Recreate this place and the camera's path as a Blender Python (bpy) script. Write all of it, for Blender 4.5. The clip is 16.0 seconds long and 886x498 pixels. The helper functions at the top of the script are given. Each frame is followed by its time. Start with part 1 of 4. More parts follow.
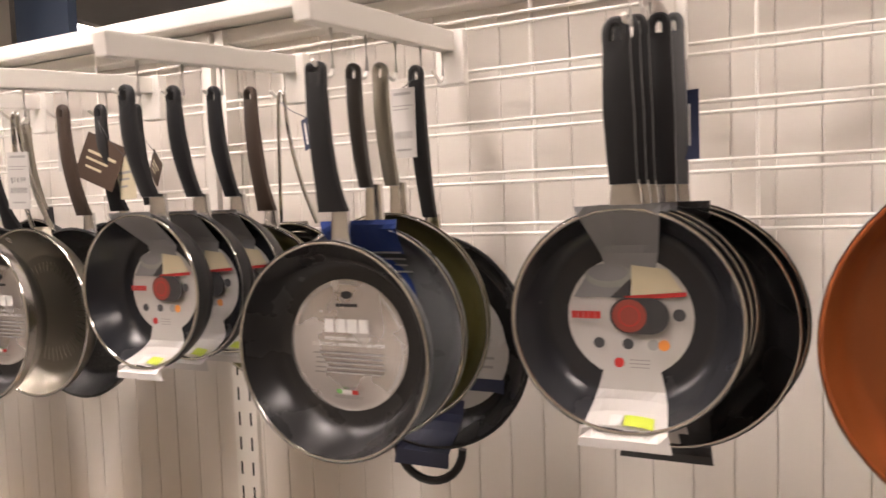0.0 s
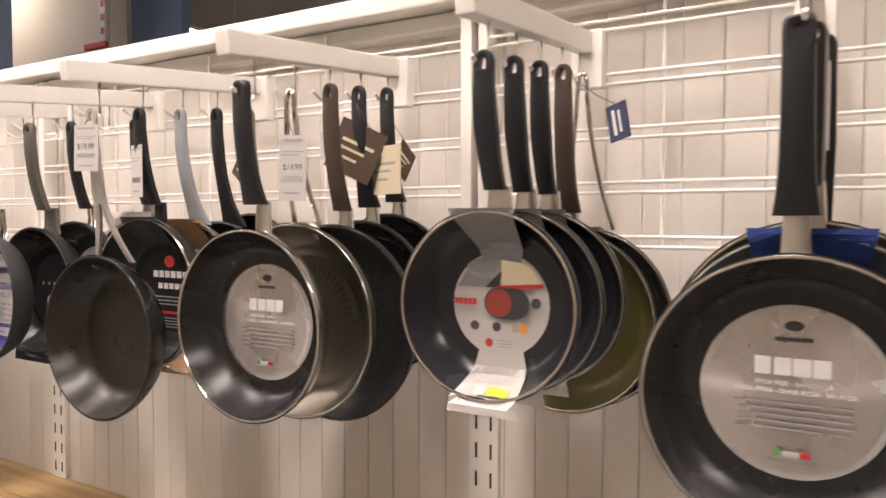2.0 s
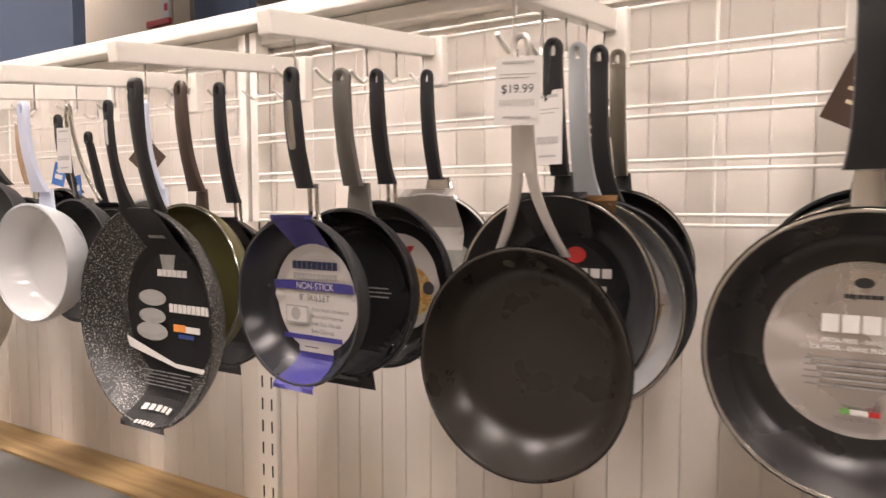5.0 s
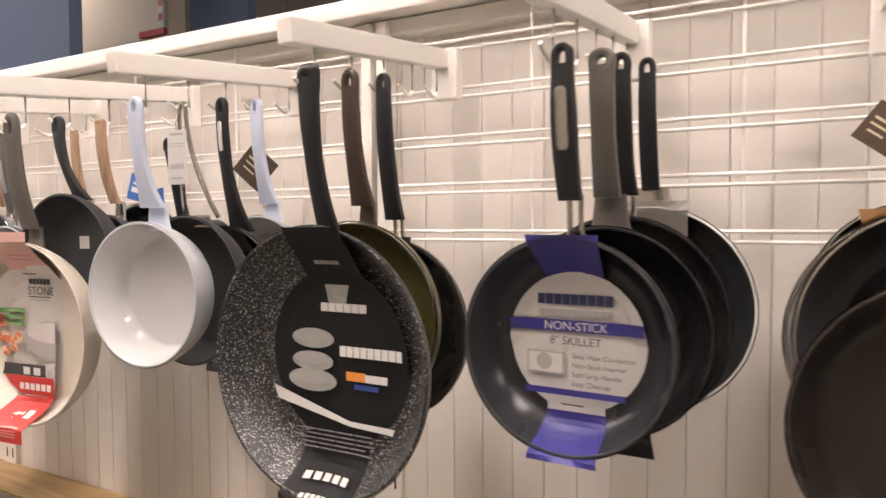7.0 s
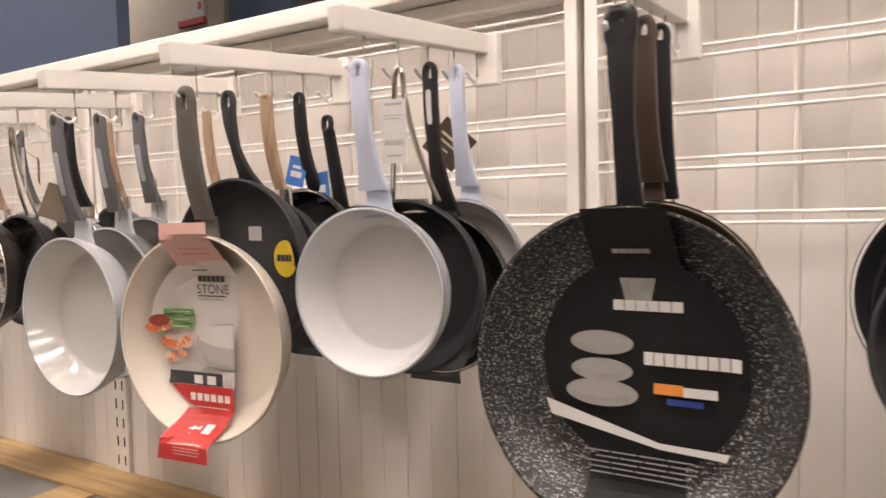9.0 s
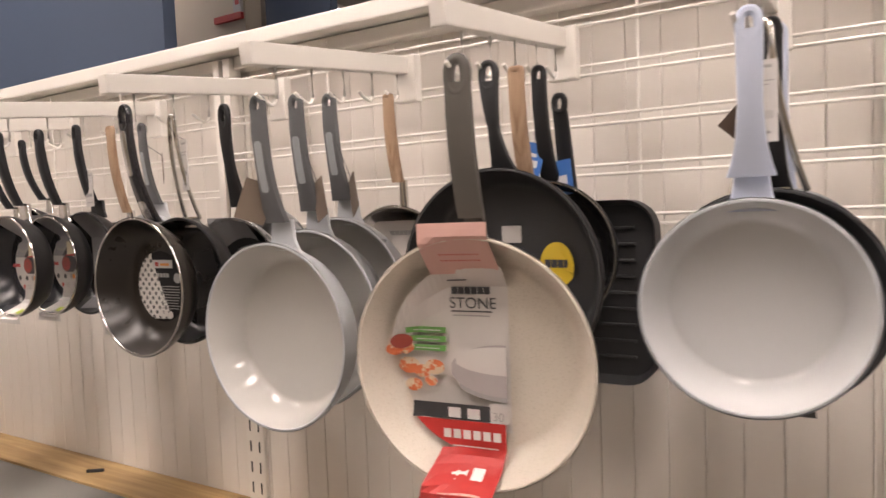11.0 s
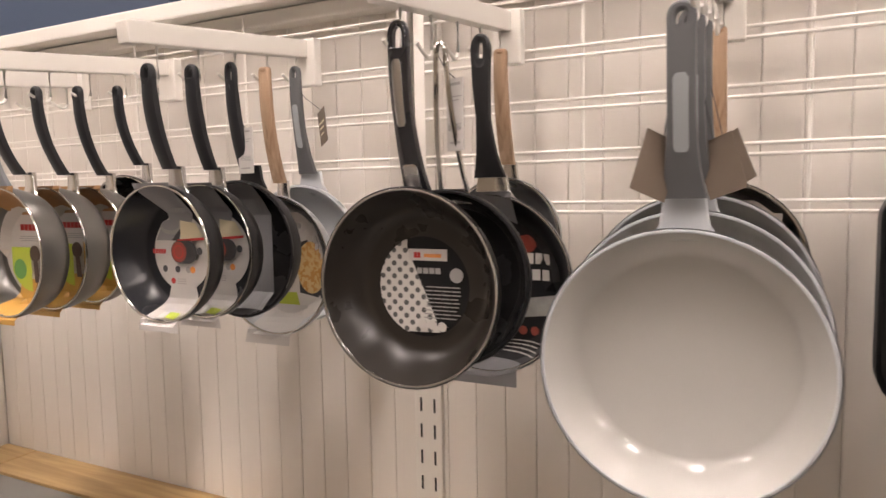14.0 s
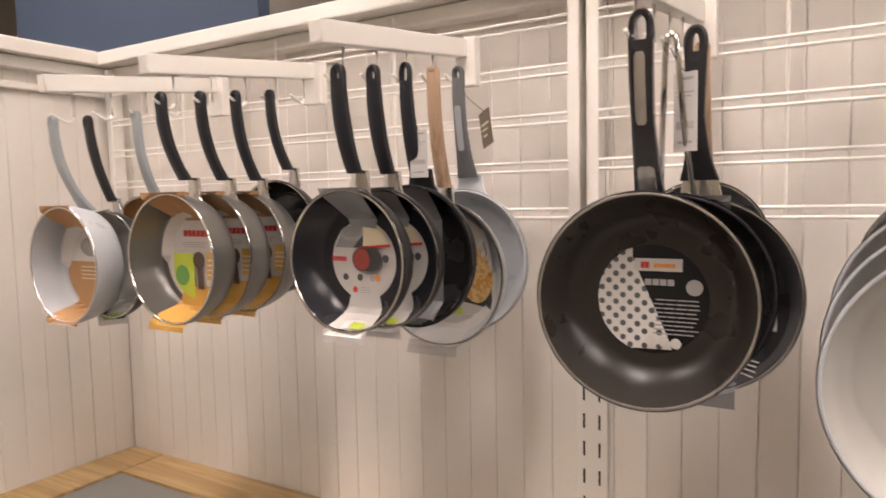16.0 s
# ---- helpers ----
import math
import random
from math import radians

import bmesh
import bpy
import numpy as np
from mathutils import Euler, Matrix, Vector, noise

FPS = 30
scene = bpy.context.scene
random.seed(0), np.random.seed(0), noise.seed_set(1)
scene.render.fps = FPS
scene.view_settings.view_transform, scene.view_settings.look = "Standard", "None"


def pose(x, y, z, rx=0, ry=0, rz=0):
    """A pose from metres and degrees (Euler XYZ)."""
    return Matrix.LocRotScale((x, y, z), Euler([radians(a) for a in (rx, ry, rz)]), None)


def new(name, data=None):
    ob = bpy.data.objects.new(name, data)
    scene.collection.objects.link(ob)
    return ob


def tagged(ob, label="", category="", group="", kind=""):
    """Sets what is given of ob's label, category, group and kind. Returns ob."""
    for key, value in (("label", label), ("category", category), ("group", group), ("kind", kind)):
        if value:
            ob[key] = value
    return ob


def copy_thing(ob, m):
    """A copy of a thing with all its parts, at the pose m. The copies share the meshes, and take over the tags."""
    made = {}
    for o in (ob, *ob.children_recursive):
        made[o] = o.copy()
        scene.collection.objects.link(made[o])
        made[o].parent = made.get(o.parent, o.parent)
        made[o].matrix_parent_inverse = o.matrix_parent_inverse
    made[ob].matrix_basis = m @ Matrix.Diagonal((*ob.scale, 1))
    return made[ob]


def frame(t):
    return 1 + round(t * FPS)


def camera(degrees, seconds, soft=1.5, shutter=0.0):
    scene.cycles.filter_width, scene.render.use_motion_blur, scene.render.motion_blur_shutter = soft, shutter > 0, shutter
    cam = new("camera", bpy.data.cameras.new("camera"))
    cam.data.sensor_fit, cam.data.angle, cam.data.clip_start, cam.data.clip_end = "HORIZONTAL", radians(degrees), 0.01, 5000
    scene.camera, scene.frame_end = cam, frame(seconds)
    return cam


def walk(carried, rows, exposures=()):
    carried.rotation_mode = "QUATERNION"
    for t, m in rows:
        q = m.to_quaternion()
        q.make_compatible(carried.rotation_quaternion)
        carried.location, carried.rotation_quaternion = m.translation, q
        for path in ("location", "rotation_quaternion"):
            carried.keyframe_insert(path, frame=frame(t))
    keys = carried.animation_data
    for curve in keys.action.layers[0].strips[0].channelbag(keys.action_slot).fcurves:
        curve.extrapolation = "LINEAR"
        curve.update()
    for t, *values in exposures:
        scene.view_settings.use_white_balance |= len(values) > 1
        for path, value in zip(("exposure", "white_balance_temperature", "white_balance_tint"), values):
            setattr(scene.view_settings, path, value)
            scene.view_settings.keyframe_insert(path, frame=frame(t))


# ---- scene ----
cam = camera(66.6, 16.0, soft=1.5, shutter=0.4)
METRES, EYE, TILT, LEAN, TURN = 3.1, 1.45, -3.2, 2.0, 23.9
ROWS = [
    (0.0, 0.0, 0.0, 0.0, -0.0, 0.0, 0.0),
    (0.5, -0.0366, -0.0014, -0.0004, -0.96, -0.15, 0.59),
    (1.0, -0.0611, 0.0156, 0.0004, 0.54, 0.03, -0.9),
    (1.5, -0.086, 0.0381, 0.0028, 5.24, 1.3, -1.47),
    (2.0, -0.1151, 0.0513, -0.0021, 5.27, 0.78, -2.4),
    (2.5, -0.1541, 0.0497, -0.0046, 2.15, 0.13, -0.91),
    (3.0, -0.1852, 0.0497, -0.0075, 2.58, -0.74, -2.03),
    (3.5, -0.2136, 0.0724, -0.005, 6.04, -0.76, -0.96),
    (4.0, -0.2402, 0.099, -0.0032, 8.9, -0.35, -2.59),
    (4.5, -0.2739, 0.1159, -0.0063, 7.87, -0.88, -2.34),
    (7.0, -0.4164, 0.1804, -0.0067, 4.78, 0.71, -1.9),
    (7.5, -0.4559, 0.1808, -0.0107, 2.66, -0.26, -1.01),
    (8.0, -0.4779, 0.1791, -0.0125, 2.24, -1.09, 0.08),
    (8.5, -0.4982, 0.1969, -0.0134, 2.66, -1.47, -0.19),
    (9.0, -0.5204, 0.2182, -0.0096, 6.14, -0.26, -0.96),
    (11.5, -0.6775, 0.2756, -0.0091, 6.62, -0.58, 0.09),
    (12.0, -0.7123, 0.2877, -0.0123, 3.44, -1.41, -0.33),
    (12.5, -0.7532, 0.2919, -0.0136, -0.23, -1.27, 0.73),
    (13.0, -0.7778, 0.3006, -0.0143, -2.43, -2.26, 0.72),
    (13.5, -0.7986, 0.3266, -0.0107, -1.45, -1.14, 0.64),
    (14.0, -0.819, 0.3504, -0.01, 2.54, -1.73, -1.14),
    (14.5, -0.8375, 0.3616, -0.0096, 1.69, -1.83, -0.21),
    (15.0, -0.8561, 0.3664, -0.0081, 1.42, -2.36, 0.28),
    (15.5, -0.8723, 0.3675, -0.0095, 3.47, -2.76, -0.35),
    (16.0, -0.8804, 0.3635, -0.01, 7.16, -1.49, -1.19),
]
walk(cam, [(t, pose(0, 0, EYE, TILT, LEAN, TURN) @ pose(METRES * x, METRES * y, METRES * z, 90 + pitch, roll, yaw)) for t, x, y, z, yaw, pitch, roll in ROWS],
     exposures=[(0.0, 0.26), (3.5, 0.24), (7.0, 0.08), (9.0, -0.1), (12.0, -0.29), (14.0, -0.21), (16.0, -0.16)])

# ---- world and light ----
world = bpy.data.worlds.new("store_air")
scene.world = world
world.use_nodes = True
world.node_tree.nodes["Background"].inputs[0].default_value = (1.0, 0.95, 0.88, 1)
world.node_tree.nodes["Background"].inputs[1].default_value = 0.05
LAMP_POWER = 33.0


# ---- materials ----
def shade(name, col, rough=0.5, metal=0.0, var=0.12, scale=18.0, bump=0.05, fine=220.0, coat=0.0, emit=0.0, aniso=0.0, spec=0.5):
    m = bpy.data.materials.new(name)
    m.use_nodes = True
    nt = m.node_tree
    b = nt.nodes["Principled BSDF"]
    tex = nt.nodes.new("ShaderNodeTexCoord")
    n1 = nt.nodes.new("ShaderNodeTexNoise")
    n1.inputs["Scale"].default_value, n1.inputs["Detail"].default_value = scale, 5
    n2 = nt.nodes.new("ShaderNodeTexNoise")
    n2.inputs["Scale"].default_value, n2.inputs["Detail"].default_value = fine, 3
    nt.links.new(tex.outputs["Object"], n1.inputs["Vector"])
    nt.links.new(tex.outputs["Object"], n2.inputs["Vector"])
    ramp = nt.nodes.new("ShaderNodeMix")
    ramp.data_type = "RGBA"
    lo, hi = [max(0, c * (1 - var)) for c in col], [min(1, c * (1 + var)) for c in col]
    ramp.inputs[6].default_value, ramp.inputs[7].default_value = (*lo, 1), (*hi, 1)
    nt.links.new(n1.outputs["Fac"], ramp.inputs[0])
    nt.links.new(ramp.outputs[2], b.inputs["Base Color"])
    mr = nt.nodes.new("ShaderNodeMapRange")
    mr.inputs[3].default_value, mr.inputs[4].default_value = max(0.02, rough - 0.08), min(1, rough + 0.08)
    nt.links.new(n1.outputs["Fac"], mr.inputs[0])
    nt.links.new(mr.outputs[0], b.inputs["Roughness"])
    b.inputs["Metallic"].default_value = metal
    b.inputs["Specular IOR Level"].default_value = spec
    b.inputs["Coat Weight"].default_value = coat
    b.inputs["Anisotropic"].default_value = aniso
    if bump:
        bp = nt.nodes.new("ShaderNodeBump")
        bp.inputs["Strength"].default_value, bp.inputs["Distance"].default_value = bump, 0.002
        nt.links.new(n2.outputs["Fac"], bp.inputs["Height"])
        nt.links.new(bp.outputs[0], b.inputs["Normal"])
    if aniso:
        tg = nt.nodes.new("ShaderNodeTangent")
        tg.direction_type, tg.axis = "RADIAL", "Y"
        nt.links.new(tg.outputs[0], b.inputs["Tangent"])
    if emit:
        b.inputs["Emission Color"].default_value, b.inputs["Emission Strength"].default_value = (*col, 1), emit
    return m


def granite(name, base, fleck, scale=260.0, amount=0.62):
    m = shade(name, base, 0.4, bump=0.08)
    nt = m.node_tree
    b = nt.nodes["Principled BSDF"]
    tex = nt.nodes.new("ShaderNodeTexCoord")
    v = nt.nodes.new("ShaderNodeTexNoise")
    v.inputs["Scale"].default_value, v.inputs["Detail"].default_value, v.inputs["Roughness"].default_value = scale, 2, 0.7
    nt.links.new(tex.outputs["Object"], v.inputs["Vector"])
    r = nt.nodes.new("ShaderNodeValToRGB")
    r.color_ramp.elements[0].position, r.color_ramp.elements[1].position = amount - 0.03, amount + 0.03
    r.color_ramp.elements[0].color, r.color_ramp.elements[1].color = (*base, 1), (*fleck, 1)
    nt.links.new(v.outputs["Fac"], r.inputs[0])
    nt.links.new(r.outputs[0], b.inputs["Base Color"])
    return m


def grained(name, dark, light, axis=2, scale=9.0, rough=0.5):
    m = shade(name, light, rough, bump=0.1)
    nt = m.node_tree
    b = nt.nodes["Principled BSDF"]
    tex = nt.nodes.new("ShaderNodeTexCoord")
    mp = nt.nodes.new("ShaderNodeMapping")
    stretch = [scale * 8] * 3
    stretch[axis] = scale * 0.5
    mp.inputs["Scale"].default_value = stretch
    n = nt.nodes.new("ShaderNodeTexNoise")
    n.inputs["Scale"].default_value, n.inputs["Detail"].default_value, n.inputs["Distortion"].default_value = 1.0, 6, 0.6
    r = nt.nodes.new("ShaderNodeValToRGB")
    r.color_ramp.elements[0].position, r.color_ramp.elements[1].position = 0.35, 0.68
    r.color_ramp.elements[0].color, r.color_ramp.elements[1].color = (*dark, 1), (*light, 1)
    nt.links.new(tex.outputs["Object"], mp.inputs["Vector"])
    nt.links.new(mp.outputs[0], n.inputs["Vector"])
    nt.links.new(n.outputs["Fac"], r.inputs[0])
    nt.links.new(r.outputs[0], b.inputs["Base Color"])
    return m


def dotted(name, base, dot, spacing=0.011):
    """White card printed with a lattice of dots."""
    m = shade(name, base, 0.5, bump=0)
    nt = m.node_tree
    b = nt.nodes["Principled BSDF"]
    tex = nt.nodes.new("ShaderNodeTexCoord")
    mp = nt.nodes.new("ShaderNodeMapping")
    mp.inputs["Rotation"].default_value = (0, radians(45), 0)
    mp.inputs["Scale"].default_value = (1 / spacing, 0, 1 / spacing)
    v = nt.nodes.new("ShaderNodeTexVoronoi")
    v.inputs["Randomness"].default_value = 0.0
    v.inputs["Scale"].default_value = 1.0
    r = nt.nodes.new("ShaderNodeValToRGB")
    r.color_ramp.elements[0].position, r.color_ramp.elements[1].position = 0.26, 0.32
    r.color_ramp.elements[0].color, r.color_ramp.elements[1].color = (*dot, 1), (*base, 1)
    nt.links.new(tex.outputs["Object"], mp.inputs["Vector"])
    nt.links.new(mp.outputs[0], v.inputs["Vector"])
    nt.links.new(v.outputs["Distance"], r.inputs[0])
    nt.links.new(r.outputs[0], b.inputs["Base Color"])
    return m


M = {
    "white_paint": shade("white_paint", (0.74, 0.71, 0.66), 0.42, var=0.05, scale=3, bump=0.06),
    "wire_white": shade("wire_white", (0.80, 0.77, 0.72), 0.35, var=0.05, scale=10),
    "panel_white": shade("panel_white", (0.70, 0.66, 0.61), 0.5, var=0.06, scale=2.5, bump=0.08, fine=90),
    "slot_dark": shade("slot_dark", (0.03, 0.03, 0.03), 0.8, bump=0),
    "deck_wood": grained("deck_wood", (0.31, 0.20, 0.085), (0.50, 0.35, 0.165), axis=0, scale=5),
    "deck_grey": shade("deck_grey", (0.19, 0.185, 0.175), 0.6, var=0.15, scale=6),
    "floor_tile": shade("floor_tile", (0.30, 0.285, 0.265), 0.35, var=0.1, scale=1.5),
    "ceiling_white": shade("ceiling_white", (0.62, 0.60, 0.57), 0.9, scale=2),
    "wall_blue": shade("wall_blue", (0.12, 0.165, 0.26), 0.7, var=0.1, scale=1.2),
    "wall_slate": shade("wall_slate", (0.20, 0.205, 0.225), 0.75, var=0.15, scale=1.0),
    "wall_cream": shade("wall_cream", (0.60, 0.53, 0.43), 0.7, var=0.06, scale=1.2),
    "lamp_white": shade("lamp_white", (1.0, 0.855, 0.79), 0.6, bump=0, var=0, emit=LAMP_POWER),
    "black_coat": shade("black_coat", (0.017, 0.0165, 0.017), 0.27, var=0.2, bump=0.06, fine=500, spec=0.45),
    "bronze_coat": shade("bronze_coat", (0.024, 0.0205, 0.017), 0.29, var=0.15, bump=0.06, fine=500, spec=0.45),
    "grey_coat": shade("grey_coat", (0.019, 0.02, 0.024), 0.25, var=0.15, bump=0.06, fine=500, spec=0.45),
    "iron": shade("iron", (0.028, 0.029, 0.031), 0.6, var=0.25, bump=0.2, fine=350),
    "granite": granite("granite", (0.014, 0.014, 0.014), (0.42, 0.42, 0.40), 400, 0.6),
    "dark_granite": granite("dark_granite", (0.013, 0.013, 0.013), (0.10, 0.10, 0.095), 400, 0.62),
    "white_ceramic": shade("white_ceramic", (0.59, 0.595, 0.60), 0.1, var=0.03, bump=0.0, coat=0.3),
    "cream_ceramic": granite("cream_ceramic", (0.62, 0.57, 0.49), (0.54, 0.49, 0.41), 420, 0.6),
    "pale_ceramic": shade("pale_ceramic", (0.54, 0.53, 0.505), 0.11, var=0.04, bump=0, coat=0.3),
    "grey_enamel": shade("grey_enamel", (0.17, 0.175, 0.18), 0.3, var=0.1, bump=0.02),
    "pewter": shade("pewter", (0.20, 0.195, 0.185), 0.32, metal=0.7, var=0.1, bump=0.02),
    "pale_enamel": shade("pale_enamel", (0.44, 0.46, 0.48), 0.3, var=0.06, bump=0.02),
    "steel": shade("steel", (0.62, 0.60, 0.56), 0.18, metal=1.0, var=0.05, bump=0.02, fine=300),
    "brushed_steel": shade("brushed_steel", (0.28, 0.26, 0.22), 0.36, metal=1.0, var=0.08, bump=0.08, fine=300),
    "satin_steel": shade("satin_steel", (0.55, 0.53, 0.50), 0.38, metal=0.75, var=0.08, bump=0.04, fine=300),
    "aluminium": shade("aluminium", (0.62, 0.61, 0.60), 0.22, metal=1.0, var=0.06, bump=0.03),
    "olive": shade("olive", (0.115, 0.105, 0.035), 0.35, metal=0.3, var=0.12),
    "copper_orange": shade("copper_orange", (0.27, 0.075, 0.02), 0.35, metal=0.2, var=0.15),
    "teal": shade("teal", (0.03, 0.06, 0.065), 0.35),
    "black_grip": shade("black_grip", (0.017, 0.017, 0.018), 0.42, var=0.2, bump=0.1, fine=600, spec=0.3),
    "gloss_grip": shade("gloss_grip", (0.014, 0.014, 0.018), 0.1, var=0.1, bump=0, coat=0.5),
    "navy_grip": shade("navy_grip", (0.017, 0.018, 0.021), 0.35, var=0.1, bump=0.05, spec=0.35),
    "grey_grip": shade("grey_grip", (0.105, 0.108, 0.112), 0.5, var=0.1, bump=0.08),
    "taupe_grip": shade("taupe_grip", (0.095, 0.088, 0.078), 0.45, var=0.1, bump=0.08),
    "silver_grip": shade("silver_grip", (0.30, 0.32, 0.33), 0.4, var=0.08),
    "brown_grip": shade("brown_grip", (0.055, 0.036, 0.026), 0.45, var=0.2, bump=0.1),
    "blue_grip": shade("blue_grip", (0.50, 0.55, 0.67), 0.4, var=0.05, bump=0.03),
    "wood_grip": grained("wood_grip", (0.30, 0.19, 0.115), (0.47, 0.33, 0.22), axis=2, scale=14),
    "card_white": shade("card_white", (0.54, 0.52, 0.50), 0.45, var=0.04, bump=0.02),
    "card_pale": shade("card_pale", (0.60, 0.57, 0.54), 0.5, var=0.05, bump=0.02),
    "card_grey": shade("card_grey", (0.24, 0.24, 0.25), 0.4, var=0.06, bump=0.02),
    "card_dark": shade("card_dark", (0.05, 0.05, 0.052), 0.45, var=0.1, bump=0.02, spec=0.3),
    "card_black": shade("card_black", (0.013, 0.013, 0.014), 0.5, var=0.1, bump=0.02, spec=0.2),
    "card_silver": shade("card_silver", (0.62, 0.59, 0.58), 0.27, metal=0.88, var=0.06, scale=14, bump=0.02, aniso=0.95),
    "print_white": shade("print_white", (0.64, 0.63, 0.61), 0.5, bump=0, var=0.03),
    "letter_white": shade("letter_white", (0.84, 0.83, 0.81), 0.5, bump=0, var=0.03),
    "print_ink": shade("print_ink", (0.05, 0.05, 0.055), 0.5, bump=0, var=0.05),
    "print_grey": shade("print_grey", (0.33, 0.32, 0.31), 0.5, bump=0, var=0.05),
    "red": shade("red", (0.44, 0.028, 0.025), 0.45, bump=0, var=0.06),
    "brick_red": shade("brick_red", (0.26, 0.05, 0.035), 0.45, bump=0, var=0.1),
    "orange": shade("orange", (0.68, 0.25, 0.05), 0.45, bump=0, var=0.1),
    "amber": shade("amber", (0.58, 0.33, 0.07), 0.45, bump=0, var=0.15),
    "tan": shade("tan", (0.40, 0.22, 0.09), 0.5, bump=0, var=0.1),
    "cream": shade("cream", (0.62, 0.55, 0.38), 0.5, bump=0, var=0.08),
    "lime": shade("lime", (0.46, 0.55, 0.05), 0.45, bump=0, var=0.06),
    "green": shade("green", (0.13, 0.32, 0.08), 0.45, bump=0, var=0.1),
    "purple_blue": shade("purple_blue", (0.032, 0.028, 0.19), 0.4, bump=0, var=0.08),
    "royal_blue": shade("royal_blue", (0.02, 0.05, 0.22), 0.4, bump=0, var=0.08),
    "navy": shade("navy", (0.02, 0.028, 0.075), 0.45, bump=0, var=0.1),
    "sky_blue": shade("sky_blue", (0.05, 0.16, 0.48), 0.4, bump=0, var=0.1),
    "pink": shade("pink", (0.60, 0.37, 0.32), 0.5, bump=0, var=0.04),
    "yellow": shade("yellow", (0.72, 0.52, 0.04), 0.45, bump=0, var=0.06),
    "brown_card": shade("brown_card", (0.07, 0.042, 0.028), 0.5, bump=0.02, var=0.15),
    "kraft": shade("kraft", (0.15, 0.115, 0.085), 0.6, bump=0.04, var=0.12),
    "lilac_grey": shade("lilac_grey", (0.40, 0.365, 0.36), 0.5, bump=0, var=0.05),
    "stone_grey": shade("stone_grey", (0.30, 0.30, 0.28), 0.6, bump=0.0, var=0.35, scale=60),
    "food": granite("food", (0.55, 0.28, 0.07), (0.66, 0.48, 0.22), 120, 0.5),
    "veg": granite("veg", (0.60, 0.16, 0.06), (0.66, 0.52, 0.36), 70, 0.5),
    "dots": dotted("dots", (0.62, 0.60, 0.57), (0.10, 0.10, 0.10)),
}


# ---- building blocks ----
def mesh_of(name, bm, material, smooth=False):
    me = bpy.data.meshes.new(name)
    bmesh.ops.recalc_face_normals(bm, faces=bm.faces)
    bm.to_mesh(me)
    bm.free()
    me.materials.append(M[material])
    if smooth:
        me.polygons.foreach_set("use_smooth", [True] * len(me.polygons))
        me.set_sharp_from_angle(angle=radians(40))
    return me


def part(name, bm, material, parent, label="", smooth=False):
    ob = new(name, mesh_of(name, bm, material, smooth))
    ob.parent = parent
    if label:
        tagged(ob, label)
    return ob


def box(bm, x0, x1, y0, y1, z0, z1, bevel=0.0):
    r = bmesh.ops.create_cube(bm, size=1.0, matrix=Matrix.Translation(((x0 + x1) / 2, (y0 + y1) / 2, (z0 + z1) / 2)) @ Matrix.Diagonal((x1 - x0, y1 - y0, z1 - z0, 1)))
    if bevel:
        edges = {e for v in r["verts"] for e in v.link_edges}
        bmesh.ops.bevel(bm, geom=list(edges), offset=bevel, segments=2, affect="EDGES", profile=0.6)
    return bm


def block(x0, x1, y0, y1, z0, z1, bevel=0.0):
    return box(bmesh.new(), x0, x1, y0, y1, z0, z1, bevel)


def tube(bm, pts, r, seg=8):
    """A round wire through the points."""
    rings = []
    pts = [Vector(p) for p in pts]
    for i, p in enumerate(pts):
        d = (pts[min(i + 1, len(pts) - 1)] - pts[max(i - 1, 0)]).normalized()
        q = d.to_track_quat("Z", "Y")
        rings.append([bm.verts.new(p + q @ Vector((r * math.cos(a), r * math.sin(a), 0))) for a in [2 * math.pi * k / seg for k in range(seg)]])
    for a, b in zip(rings, rings[1:]):
        for k in range(seg):
            bm.faces.new((a[k], a[(k + 1) % seg], b[(k + 1) % seg], b[k]))
    bm.faces.new(rings[0][::-1])
    bm.faces.new(rings[-1])
    return bm


def empty(name, x, y, z, rx=0, ry=0, rz=0):
    ob = new(name)
    ob.empty_display_size = 0.02
    ob.matrix_basis = pose(x, y, z, rx, ry, rz)
    return ob


def structure(name, bm, material, label, category, smooth=False):
    return tagged(new(name, mesh_of(name, bm, material, smooth)), label, category, kind="structure")


# ---- the store's shell ----
WALL_Y, SIDE_X, DECK_Z, CAP_Z = 1.022, -4.62, 0.79, 1.797
STANDARDS = (0.33, -0.878, -2.085, -3.322)
structure("floor", block(-14, 6, -5, 9, -0.1, 0), "floor_tile", "pale grey polished store floor", "floor")
structure("ceiling", block(-14, 6, -5, 9, 4.6, 4.7), "ceiling_white", "off-white store ceiling with bright strip lamps", "ceiling")
structure("wall_south", block(-14, 6, -5.2, -5, 0, 4.6), "wall_cream", "plain cream store wall", "wall")
structure("wall_east", block(6, 6.2, -5, 9, 0, 4.6), "wall_cream", "plain cream store wall", "wall")
structure("wall_west", block(-14.2, -14, -5, 9, 0, 4.6), "wall_cream", "plain cream store wall", "wall")
structure("wall_north", block(-14, 6, 9, 9.2, 0, 4.6), "wall_slate", "dark slate-grey far store wall", "wall")

